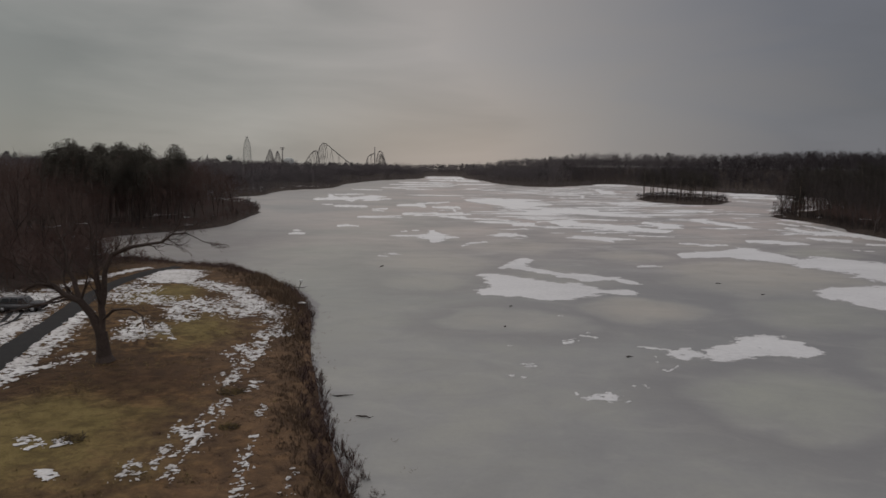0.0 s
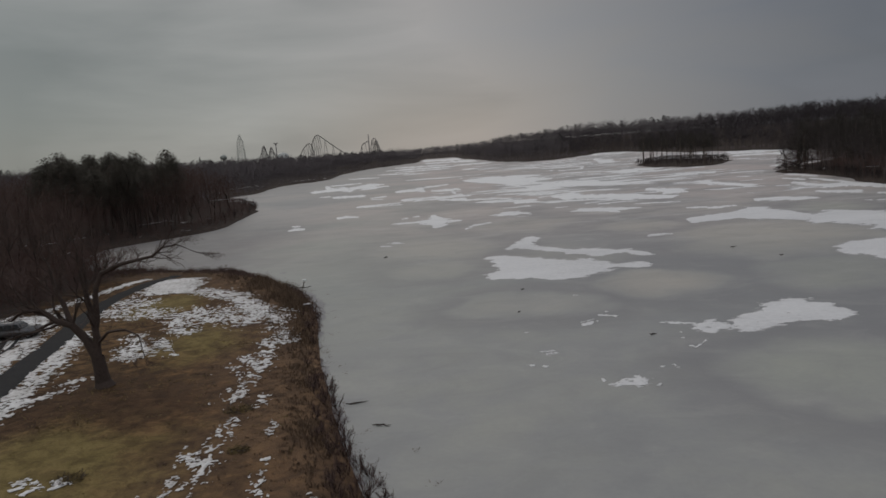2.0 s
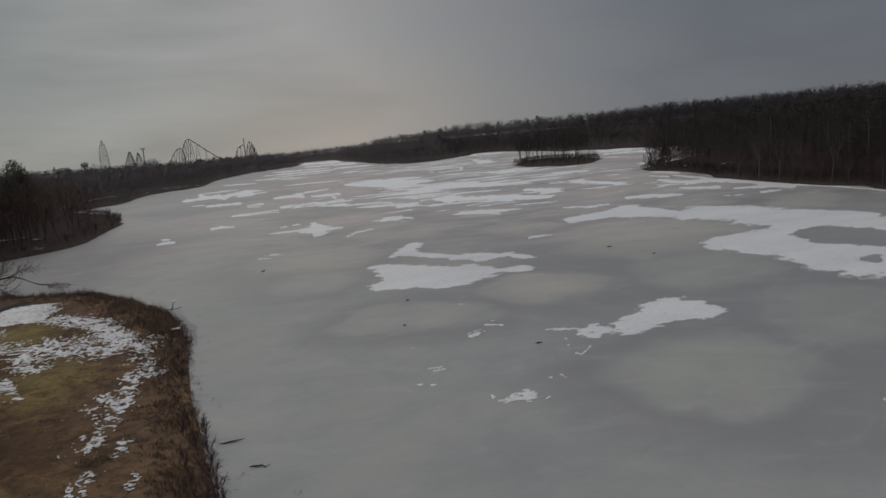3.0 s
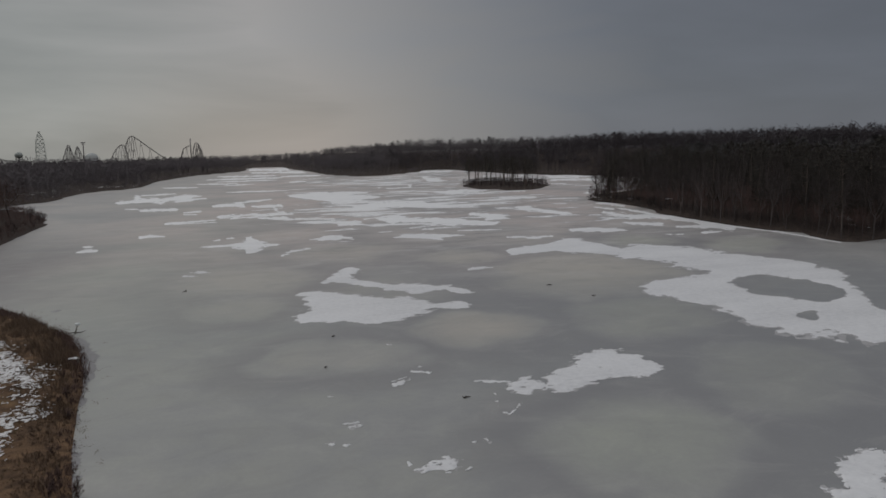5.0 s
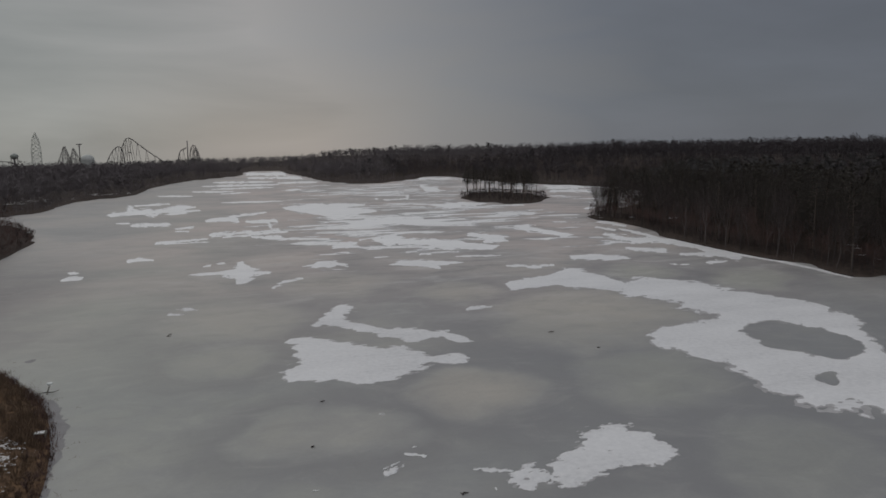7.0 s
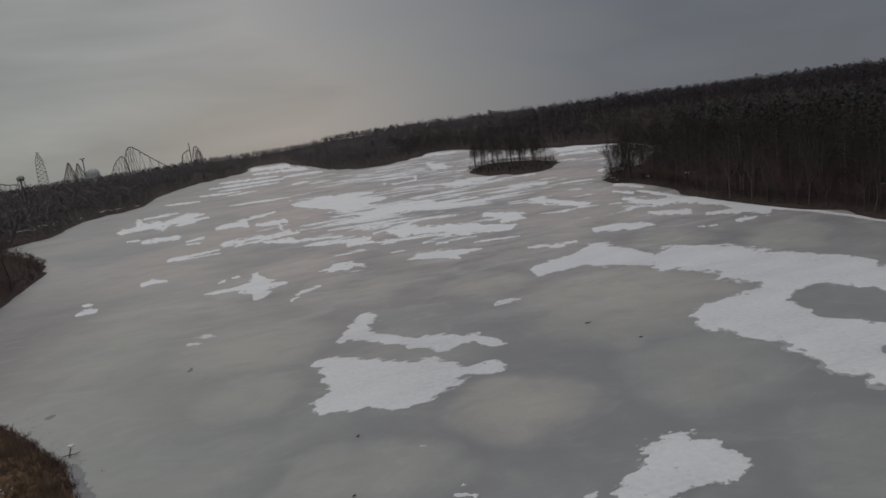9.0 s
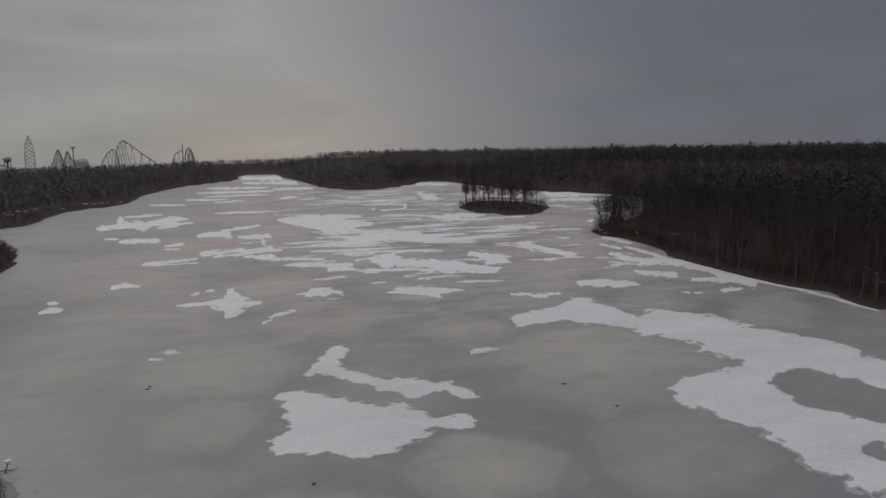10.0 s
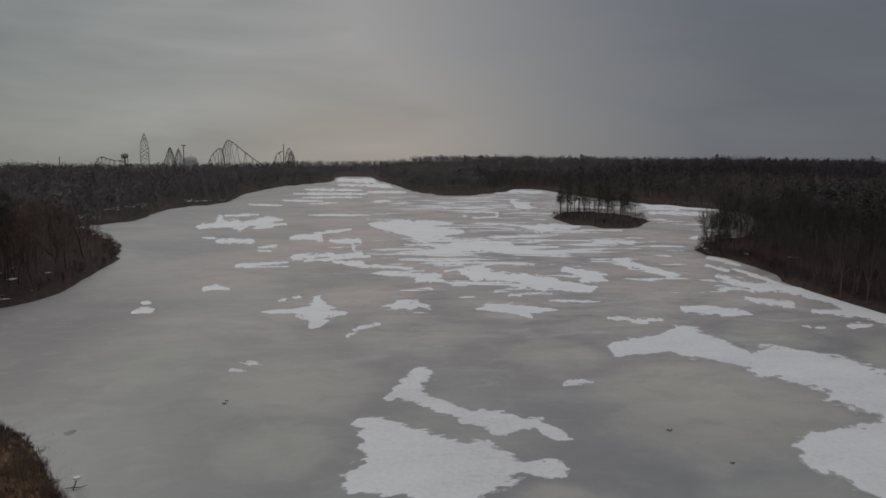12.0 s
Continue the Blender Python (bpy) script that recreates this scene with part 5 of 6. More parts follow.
# pines and hardwoods at the edge of the right-hand wood
edge = [tree_thing("pine_tree", pine_meshes(300 + k, 14.2 + 0.8 * k, 0.26, 1.2, 32, 72), "dark shore pine above bare trunks at wood edge", "pine tree", "pines along the east shore") for k in range(4)]
plant(edge, scatter(RNG, 95, lambda x, y, d: 1.0 < d < 34 and x > 95 and 105 < y < 262, 3.6, (98, 175, 105, 262)), RNG, 0.82, 1.12)
edge_bare = [tree_thing("bare_tree", bare_tree_meshes("bare_tree", 320 + k, 11 + 1.5 * k, dict(WOOD_SPEC, twig_mat=DARK_TWIG, bark=PALE_BARK)), "leafless pale-barked hardwood standing among dark shore pines", "tree", "bare trees along the east shore") for k in range(2)]
plant(edge_bare, scatter(RNG, 80, lambda x, y, d: 0.3 < d < 9 and x > 95 and 105 < y < 262, 3.2, (98, 165, 105, 262)), RNG, 0.8, 1.15)
# island
isle = [tree_thing("pine_tree", pine_meshes(340 + k, 11.5 + 0.6 * k, 0.52, 1.3, 18, 75), "slim island pine with bare trunk over brown scrub", "pine tree", "pines of the island") for k in range(3)]
plant(isle, scatter(RNG, 44, lambda x, y, d: d > 2.5 and x > 90 and 300 < y < 400, 3.3, (92, 145, 302, 400)), RNG, 0.85, 1.12)
shrubs = [tree_thing("shrub", bare_tree_meshes("shrub", 360 + k, 2.3 + 0.4 * k, dict(SHRUB_SPEC, twig_mat=DARK_TWIG)), "low brown leafless shrub by the frozen shore", "shrub", "shrubs of the shore") for k in range(3)]
spots = scatter(RNG, 60, lambda x, y, d: 0.4 < d < 9 and x > 90, 1.6, (92, 145, 302, 360))
spots += scatter(RNG, 30, lambda x, y, d: 0.5 < d < 5 and x < -52, 1.8, (-72, -50, 118, 262))
spots += scatter(RNG, 34, lambda x, y, d: 0.5 < d < 5 and x > 95, 1.8, (98, 126, 110, 262))
plant(shrubs, spots, RNG, 0.6, 1.2)
bank = [tree_thing("shrub", bare_tree_meshes("shrub", 370 + k, 1.3 + 0.25 * k, SHRUB_SPEC), "low purple-brown shrub overhanging the lake ice", "shrub", "shrubs of the near bank") for k in range(2)]
plant(bank, scatter(RNG, 48, lambda x, y, d: (-1.3 if y < 37 else -0.2) < d < 1.6 and x > -15 and y < 50 + 24 * (RNG.random() < 0.2), 0.7, (-16, 0, 29, 74)), RNG, 0.6, 1.1)


def simple_tree(seed, pine, fine=1):
    """A far tree: bole and coarse spray of twigs or needle tufts, 1 m high."""
    rng = random.Random(seed)
    s = Soup()
    s.tube((0, 0, -0.05), (rng.uniform(-.02, .02), rng.uniform(-.02, .02), 0.6), 0.007 / fine ** 0.5, 0.004, 3)
    if pine:
        for k in range(int(46 * fine)):
            t = rng.random()
            a, r = rng.uniform(0, 6.28), 0.17 * (1 - 0.8 * t ** 2) * math.sqrt(rng.random())
            c = Vector((math.cos(a) * r, math.sin(a) * r, 0.42 + 0.55 * t))
            dv = Vector((rng.gauss(0, 1), rng.gauss(0, 1), rng.gauss(0.2, 0.6))).normalized()
            s.blade(c, c + dv * 0.10 / fine ** 0.6, 0.075 / fine ** 0.5, Vector((rng.gauss(0, 1), rng.gauss(0, 1), rng.gauss(0, 1))))
    else:
        for k in range(int(52 * fine)):
            v = Vector((rng.gauss(0, 1), rng.gauss(0, 1), rng.gauss(0, 1))).normalized() * rng.random() ** 0.4
            tip = Vector((v.x * 0.2, v.y * 0.2, 0.62 + v.z * 0.34))
            back = Vector((v.x * 0.7 + rng.gauss(0, .35), v.y * 0.7 + rng.gauss(0, .35), 0.5 + 0.5 * v.z + rng.gauss(0, .2))).normalized()
            back = (back + Vector((rng.gauss(0, .5), rng.gauss(0, .5), rng.gauss(0, .35)))).normalized()
            p = tip - back * rng.uniform(0.08, 0.17)
            s.blade(p, tip, rng.uniform(0.018, 0.04) / fine ** 1.2, Vector((rng.gauss(0, 1), rng.gauss(0, 1), rng.gauss(0, 0.3))))
    return s.arrays()


def far_woods(name, label, kinds, mat, keep, seed, zones, scale=1.0, shore=2.5):
    """A wood that nobody could count, in one mesh."""
    rs = np.random.RandomState(seed)
    vs, fs, base = [], [], 0
    for near, far, gap in zones:
        g = np.arange(-1800, 1800, gap)
        X, Y = np.meshgrid(g, np.arange(20, 1850, gap))
        x, y = X.ravel() + rs.uniform(-.5, .5, X.size) * gap, Y.ravel() + rs.uniform(-.5, .5, X.size) * gap
        dist, az = np.hypot(x, y), np.degrees(np.arctan2(x, y))
        ok = (dist > near) & (dist < far) & (az > -42) & (az < 54)
        x, y = x[ok], y[ok]
        d = land(x, y)
        ok = (d > shore) & keep(x, y, d, rs)
        x, y, d = x[ok], y[ok], d[ok]
        z = height(x, y, d)
        dist = np.hypot(x, y)
        west = 1 - smooth01(x, -330, -80)
        tall = 17.0 + 3.5 * west * smooth01(dist, 450, 650) - (1.0 + 3.5 * west) * smooth01(dist, 760, 1000)
        tall = tall * (0.82 + 0.24 * rs.rand(len(x))) * (0.8 + 0.2 * smooth01(d, 2, 14)) * (1 + 0.10 * fbm(x / 45, y / 45, 61, 2)) * scale
        pick = rs.randint(0, len(kinds), len(x))
        for k, (V, F) in enumerate(kinds):
            sel = np.nonzero(pick == k)[0]
            if not len(sel):
                continue
            a = rs.rand(len(sel)) * 6.283
            c, s = np.cos(a), np.sin(a)
            w = tall[sel] * rs.uniform(0.85, 1.3, len(sel)) * (1 + 0.5 * smooth01(dist[sel], 500, 1000))
            px = (V[None, :, 0] * c[:, None] - V[None, :, 1] * s[:, None]) * w[:, None] + x[sel][:, None]
            py = (V[None, :, 0] * s[:, None] + V[None, :, 1] * c[:, None]) * w[:, None] + y[sel][:, None]
            pz = V[None, :, 2] * tall[sel][:, None] + z[sel][:, None]
            vs.append(np.stack([px, py, pz], -1).reshape(-1, 3))
            fs.append((F[None] + (base + np.arange(len(sel)) * len(V))[:, None, None]).reshape(-1, 3))
            base += len(sel) * len(V)
    tagged(new(name, fast_mesh(name, np.concatenate(vs), np.concatenate(fs), mat)), label, "woods", kind="stuff")


def spit(x, y):
    """The low brushy end of the headland."""
    return (y > 218) & (y < 276) & (x > -78) & (x < -40)


def outside_zones(x, y):
    near_left = (x < -40) & (x > -130) & (y < 205) & (y > 20)
    park = (x > -60) & (x < 20) & (y < 110)
    east = (x > 95) & (x < 150) & (y > 100) & (y < 262)
    isle_zone = (x > 85) & (x < 150) & (y > 295) & (y < 402)
    return ~(park | isle_zone | spit(x, y)), near_left, east


def keep_bare(x, y, d, rs):
    ok, near_left, east = outside_zones(x, y)
    return ok & ~(near_left & (rs.rand(len(x)) < 0.5)) & ~(east & (d < 30)) & (rs.rand(len(x)) < 0.93)


def keep_under(x, y, d, rs):
    clear = ((x > -45) & (x < 20) & (y < 112)) | ((y < 79.5) & (x < 20)) | (off_road(x, y) < 2.2)
    isle_zone = (x > 85) & (x < 150) & (y > 295) & (y < 402)
    return ~clear & ~isle_zone & ~spit(x, y) & (d < 60) & (rs.rand(len(x)) < 0.9)


def keep_pine(x, y, d, rs):
    ok, near_left, east = outside_zones(x, y)
    clump = fbm(x / 60, y / 60, 71, 3)
    return ok & ~(east & (d < 30)) & ~near_left & (clump > 0.30 + 0.14 * (1 - smooth01(x, -60, 60)) - 0.42 * smooth01(x, 80, 140) * (1 - smooth01(y, 250, 420))) & (rs.rand(len(x)) < np.where(np.hypot(x, y) > 420, 0.4, 0.8))


def east_hill(x, y):
    return (x >= 110) & (np.hypot(x, y) < 720)


far_woods("bare_woods", "dense leafless brown woods spreading to the horizon", [simple_tree(s, False) for s in range(6)], HAZED_TWIG, lambda x, y, d, rs: keep_bare(x, y, d, rs) & ~east_hill(x, y), 5,
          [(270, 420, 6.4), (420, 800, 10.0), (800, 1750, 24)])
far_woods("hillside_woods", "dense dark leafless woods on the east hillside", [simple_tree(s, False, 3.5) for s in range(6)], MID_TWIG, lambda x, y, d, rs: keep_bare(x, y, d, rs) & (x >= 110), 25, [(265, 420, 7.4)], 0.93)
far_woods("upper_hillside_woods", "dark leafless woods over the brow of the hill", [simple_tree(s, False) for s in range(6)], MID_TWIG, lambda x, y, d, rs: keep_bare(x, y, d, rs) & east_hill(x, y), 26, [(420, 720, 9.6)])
far_woods("far_undergrowth", "low hazy brown growth beneath the distant woods", [simple_tree(s, False, 0.5) for s in range(70, 74)], HAZED_TWIG, lambda x, y, d, rs: keep_bare(x, y, d, rs) & ~east_hill(x, y), 18, [(420, 960, 11), (960, 1780, 22)], 0.55)
far_woods("near_woods", "thick leafless brown woods close behind the shore", [simple_tree(s, False, 5) for s in range(6)], TWIG, lambda x, y, d, rs: keep_bare(x, y, d, rs) & (x < 20), 15, [(60, 270, 5.0)])
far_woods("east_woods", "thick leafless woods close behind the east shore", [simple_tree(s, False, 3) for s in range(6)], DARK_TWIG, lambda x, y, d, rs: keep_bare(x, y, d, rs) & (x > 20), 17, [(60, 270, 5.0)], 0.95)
far_woods("undergrowth", "tangled brown undergrowth of saplings beneath the woods", [simple_tree(s, False) for s in range(40, 45)], HAZED_TWIG, lambda x, y, d, rs: keep_under(x, y, d, rs) & ~east_hill(x, y), 8,
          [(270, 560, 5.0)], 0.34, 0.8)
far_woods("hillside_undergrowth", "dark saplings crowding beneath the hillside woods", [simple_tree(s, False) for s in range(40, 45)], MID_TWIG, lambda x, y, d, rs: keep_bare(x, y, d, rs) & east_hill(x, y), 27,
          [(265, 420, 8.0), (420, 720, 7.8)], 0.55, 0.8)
far_woods("near_undergrowth", "tangled brown saplings and brambles at the wood's edge", [simple_tree(s, False, 2) for s in range(50, 55)], SHRUB, lambda x, y, d, rs: keep_under(x, y, d, rs) & (x < 20), 9,
          [(60, 270, 3.4)], 0.32, 0.6)
far_woods("east_undergrowth", "dark tangled saplings under the east shore trees", [simple_tree(s, False, 2) for s in range(50, 55)], SHRUB, lambda x, y, d, rs: keep_under(x, y, d, rs) & (x > 20) & (d < 40), 10,
          [(60, 270, 2.7)], 0.44, 1.0)
far_woods("shore_brush", "low dark brambles and brush along the west shore", [simple_tree(s, False) for s in range(60, 64)], SHRUB,
          lambda x, y, d, rs: (keep_under(x, y, d, rs) | spit(x, y)) & (x < -44.5) & (x > -110) & ((d < 7) | (spit(x, y) & (rs.rand(len(x)) < 0.45)) | ((y < 100) & (y > 78) & (x < -44.5) & (x > -64))) & (y < 290), 12, [(60, 300, 1.3)], 0.15, 0.0)
far_woods("thicket", "dense dark thicket of leafless saplings behind car park", [simple_tree(s, False, 2) for s in range(74, 78)], TWIG,
          lambda x, y, d, rs: (x < -45.5) & (x > -112) & (y > 78.5) & (y < 116) & (off_road(x, y) > 2.5), 19, [(60, 200, 2.3)], 0.38, 2.0)
far_woods("east_brush", "low dark brambles and brush along the east shore", [simple_tree(s, False) for s in range(60, 64)], DARK_TWIG,
          lambda x, y, d, rs: keep_under(x, y, d, rs) & (x > 95) & (d < 7) & (y < 290), 12, [(60, 300, 1.3)], 0.15, 0.0)
far_woods("far_brush", "low brown brush lining the distant shores", [simple_tree(s, False) for s in range(64, 67)], HAZED_TWIG,
          lambda x, y, d, rs: keep_under(x, y, d, rs) & (d < 6), 13, [(300, 760, 2.6)], 0.22, 0.0)
far_woods("island_brush", "dark low scrub crowding beneath the island pines", [simple_tree(s, False) for s in range(67, 70)], DARK_TWIG,
          lambda x, y, d, rs: (x > 90) & (x < 146) & (y > 302) & (y < 400), 14, [(290, 440, 2.0)], 0.16, 0.2)
far_woods("pine_woods", "dark pine stands among leafless winter woods", [simple_tree(s, True, 2) for s in range(20, 24)], HAZED_NEEDLE, keep_pine, 6,
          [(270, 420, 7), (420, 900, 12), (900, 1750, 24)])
far_woods("near_pine_woods", "dark pines crowding behind the shore trees", [simple_tree(s, True, 4) for s in range(20, 24)], NEEDLE, keep_pine, 16, [(90, 270, 6)])


def lawn_tree():
    """The old forked tree on the lawn, with a long bough reaching out over the water."""
    rng = random.Random(77)
    x, y = -25.2, 51.5
    root = tagged(new("lawn_tree"), "old forked leafless tree on the lawn, bough drooping over lake", "tree")
    root.matrix_basis = pose(x, y, base_z(x, y) - 0.1)
    wood, twigs = Soup(), Soup()
    spec = dict(levels=3, segs=(5, 4, 3), sides=(5, 4, 3), forks=(3, 3, 0), spread=0.75, taper=0.35, lift=0.03, wander=0.25, twigs=9, twig_w=0.016)

    def limb(pts, r0, r1, forks, seed, reach):
        r = random.Random(seed)
        pts = [Vector(p) for p in pts]
        fine = []
        for a, b in zip(pts, pts[1:]):
            fine += [a, a.lerp(b, 0.5) + Vector((r.uniform(-.07, .07), r.uniform(-.07, .07), r.uniform(-.05, .08)))]
        fine.append(pts[-1])
        n = len(fine)
        rad = [r0 + (r1 - r0) * i / (n - 1) for i in range(n)]
        wood.chain(fine, rad, 8)
        for k in range(forks):
            i = r.randrange(max(1, n // 3), n)
            d = (fine[i] - fine[i - 1]).normalized()
            grow(wood, twigs, r, fine[i], rand_dir(r, d + Vector((0, 0, 0.15)), 0.8), reach * r.uniform(0.6, 1.1), max(0.025, rad[i] * 0.5), 0, spec)

    wood.chain([(0, 0, -0.3), (0.02, 0, 0.05), (-0.05, 0, 0.5), (-0.12, 0, 1.5), (-0.2, 0, 2.3)], [0.95, 0.75, 0.55, 0.46, 0.44], 12)
    fork = Vector((-0.2, 0, 2.2))
    limb([fork, (-0.15, 0.2, 3.6), (-0.25, 0.3, 4.8), (-0.5, 0.5, 6.0), (-0.65, 0.6, 7.6), (-0.7, 0.9, 9.2)], 0.32, 0.06, 7, 1, 1.8)
    limb([(-0.2, 0.25, 4.2), (0.05, 0.3, 6.0), (0.2, 0.4, 7.2), (0.6, 0.5, 8.1), (1.5, 0.6, 8.5), (2.9, 0.8, 8.8), (4.1, 1.0, 9.0), (4.9, 1.0, 9.6), (5.9, 1.1, 9.7), (6.9, 1.2, 9.2)], 0.24, 0.02, 16, 2, 1.3)
    limb([fork, (-0.8, 0.0, 3.6), (-1.6, -0.1, 4.7), (-2.6, -0.2, 5.1), (-3.4, -0.4, 5.9), (-4.4, -0.6, 6.0), (-5.4, -0.7, 5.4)], 0.36, 0.06, 11, 3, 2.2)
    limb([(-1.5, -0.1, 4.6), (-2.2, 0.4, 6.0), (-2.9, 0.7, 7.6), (-3.3, 0.9, 9.2)], 0.22, 0.06, 7, 4, 1.9)
    limb([(-0.1, 0.3, 4.4), (-0.8, 0.8, 6.0), (-1.2, 1.2, 7.8), (-1.3, 1.4, 9.9)], 0.22, 0.05, 7, 5, 1.9)
    limb([(-0.15, 0.1, 3.2), (1.0, -0.5, 4.1), (2.4, -0.9, 4.3), (3.4, -1.2, 3.9), (3.6, -1.3, 3.0)], 0.12, 0.03, 4, 6, 1.2)
    limb([(-2.6, -0.2, 5.1), (-3.8, -0.8, 4.6), (-5.2, -1.2, 4.3), (-6.8, -1.5, 3.9)], 0.12, 0.03, 5, 7, 1.6)
    part("trunk", wood.mesh("trunk", BARK, True), root)
    part("crown", twigs.mesh("crown", TWIG), root, "fine bare twigs")


lawn_tree()

# ---------------------------------------------------------------- bank plants


def bank_reeds():
    """Dry reeds and bramble along the water, and tufts over the lawn edge."""
    rs = np.random.RandomState(3)
    n = 120000
    x, y = rs.uniform(-62, 1, n), rs.uniform(24, 118, n)
    d = land(x, y)
    dens = smooth01(d, -0.6, 0.4) * (1 - smooth01(d, 5.0 + 2.5 * fbm(x / 6, y / 6, 81, 2), 10.5)) * (0.35 + 0.65 * smooth01(fbm(x / 2.2, y / 2.2, 82, 3), -0.35, 0.25))
    ok = (rs.rand(n) < dens * (0.3 + 0.5 * (1 - smooth01(d, 1.5, 4.0)))) & (y < 112)
    x, y, d = x[ok], y[ok], d[ok]
    z = height(x, y, d)
    tall = (0.12 + 0.24 * np.exp(-((d - 1.4) / 2.2) ** 2) + 0.45 * smooth01(y, 62, 80) * smooth01(7 - d, 0, 3)) * rs.uniform(0.5, 1.3, len(x)) * (0.65 + 0.7 * smooth01(fbm(x / 1.7, y / 1.7, 89, 3), -0.3, 0.35))
    m = 5
    P = np.repeat(np.stack([x, y, z - 0.03], 1), m, 0) + np.c_[rs.normal(0, 0.09, (len(x) * m, 2)), np.zeros(len(x) * m)]
    H = np.repeat(tall, m) * rs.uniform(0.6, 1.1, len(P))
    a, lean = rs.uniform(0, 6.283, len(P)), rs.normal(0, 0.35, (len(P), 2))
    w = 0.035
    A = P + np.c_[np.cos(a) * w, np.sin(a) * w, np.zeros(len(P))]
    B = P - np.c_[np.cos(a) * w, np.sin(a) * w, np.zeros(len(P))]
    C = P + np.c_[lean * H[:, None], H]
    V = np.stack([A, B, C], 1).reshape(-1, 3)
    T = np.arange(len(V)).reshape(-1, 3)
    wet = np.repeat(d + 1.3 * fbm(x / 3, y / 3, 87, 3) - 4.0 * smooth01(y, 92, 99), m) < 0.8
    tagged(new("reeds", fast_mesh("reeds", V, T[~wet], REED)), "dry brown reeds and grass along the bank", "reeds", kind="stuff")
    tagged(new("brambles", fast_mesh("brambles", V, T[wet], BRAMBLE)), "dark purple-brown brambles at the water's edge", "brambles", kind="stuff")
    # broken stems lying on the ice under the bank
    n = 5200
    x, y = rs.uniform(-34, 2, n), rs.uniform(22, 108, n)
    d = land(x, y)
    ok = (d < 0.1) & (rs.rand(n) < np.exp(np.minimum(d, 0) / 0.8) * (0.25 + 0.75 * smooth01(fbm(x / 4, y / 4, 88, 2), -0.2, 0.3)))
    x, y = np.repeat(x[ok], 5), np.repeat(y[ok], 5)
    x, y = x + rs.normal(0, 0.22, len(x)), y + rs.normal(0, 0.22, len(x))
    a, r = rs.uniform(0, 6.283, len(x)), rs.uniform(0.1, 0.45, len(x))
    P = np.stack([x, y, rs.uniform(0.01, 0.04, len(x))], 1)
    o = np.c_[np.cos(a), np.sin(a), np.zeros(len(x))]
    V = np.stack([P - 0.02 * o[:, [1, 0, 2]] * [1, -1, 1], P + 0.02 * o[:, [1, 0, 2]] * [1, -1, 1], P + o * r[:, None] + np.c_[np.zeros((len(x), 2)), rs.uniform(0, 0.15, len(x))]], 1).reshape(-1, 3)
    tagged(new("shore_debris", fast_mesh("shore_debris", V, np.arange(len(V)).reshape(-1, 3), BRAMBLE)), "broken dark stems lying on ice under the bank", "debris", kind="stuff")
    n = 15000
    x, y = rs.uniform(-46, -3, n), rs.uniform(26, 106, n)
    d = land(x, y)
    ok = (d > 3) & (rs.rand(n) < 0.15 + 0.85 * smooth01(fbm(x / 4, y / 4, 85, 3), -0.05, 0.4))
    ok &= off_road(x, y) > 1.8
    x, y, d = x[ok], y[ok], d[ok]
    z = height(x, y, d)
    m = 4
    P = np.repeat(np.stack([x, y, z - 0.02], 1), m, 0) + np.c_[rs.normal(0, 0.10, (len(x) * m, 2)), np.zeros(len(x) * m)]
    H = rs.uniform(0.05, 0.15, len(P))
    a = rs.uniform(0, 6.283, len(P))
    o = np.c_[np.cos(a), np.sin(a), np.zeros(len(P))] * 0.035
    V = np.stack([P + o, P - o, P + np.c_[rs.normal(0, 0.08, (len(P), 2)), H]], 1).reshape(-1, 3)
    tagged(new("grass_tufts", fast_mesh("grass_tufts", V, np.arange(len(V)).reshape(-1, 3), TUFT)), "tufts of dead yellow grass scattered over lawn", "grass", kind="stuff")


bank_reeds()

# ---------------------------------------------------------------- the fairground on the skyline


def arc_pts(pts, n=8):
    out = []
    for i in range(len(pts) - 1):
        p0, p1, p2, p3 = (Vector(pts[min(max(i + k, 0), len(pts) - 1)]) for k in (-1, 0, 1, 2))
        for k in range(n):
            t = k / n
            out.append(0.5 * (2 * p1 + (p2 - p0) * t + (2 * p0 - 5 * p1 + 4 * p2 - p3) * t * t + (3 * p1 - p0 - 3 * p2 + p3) * t ** 3))
    out.append(Vector(pts[-1]))
    return out


def coaster(label, tracks, mat, gauge=1.3, thick=0.45, every=8, spread=6.0):
    """Tracks of two rails over a spine, and an A-shaped bent under every few points."""
    first = tracks[0][0]
    root = tagged(new("roller_coaster"), label, "roller coaster", "roller coasters on the skyline")
    root.matrix_basis = Matrix.Translation((first[0], first[1], 0))
    o = Vector((first[0], first[1], 0))
    for pts in tracks:
        line = [p - o for p in arc_pts(pts)]
        s = Soup()
        s.chain(line, [thick] * len(line), 5)
        for side in (-gauge, gauge):
            s.chain([p + Vector((0.2 * side, side, 0.9)) for p in line], [thick * 0.45] * len(line), 4)
        for p in line[::2]:
            s.tube(p + Vector((-0.2 * gauge, -gauge, 0.9)), p + Vector((0.2 * gauge, gauge, 0.9)), thick * 0.35, thick * 0.35, 4)
        part("track", s.mesh("track", mat), root)
        for k in range(2, len(line) - 1, every):
            p = line[k]
            b = Soup()
            half = spread * min(1, p.z / 40)
            for side in (-1, 1):
                b.tube((p.x + side * half * 0.8, p.y + side * half, 0), p, 0.34, 0.28, 5)
            z = p.z * 0.55
            b.tube((p.x - half * 0.36, p.y - half * 0.45, z), (p.x + half * 0.36, p.y + half * 0.45, z), 0.28, 0.28, 4)
            part("support", b.mesh("support", mat), root)


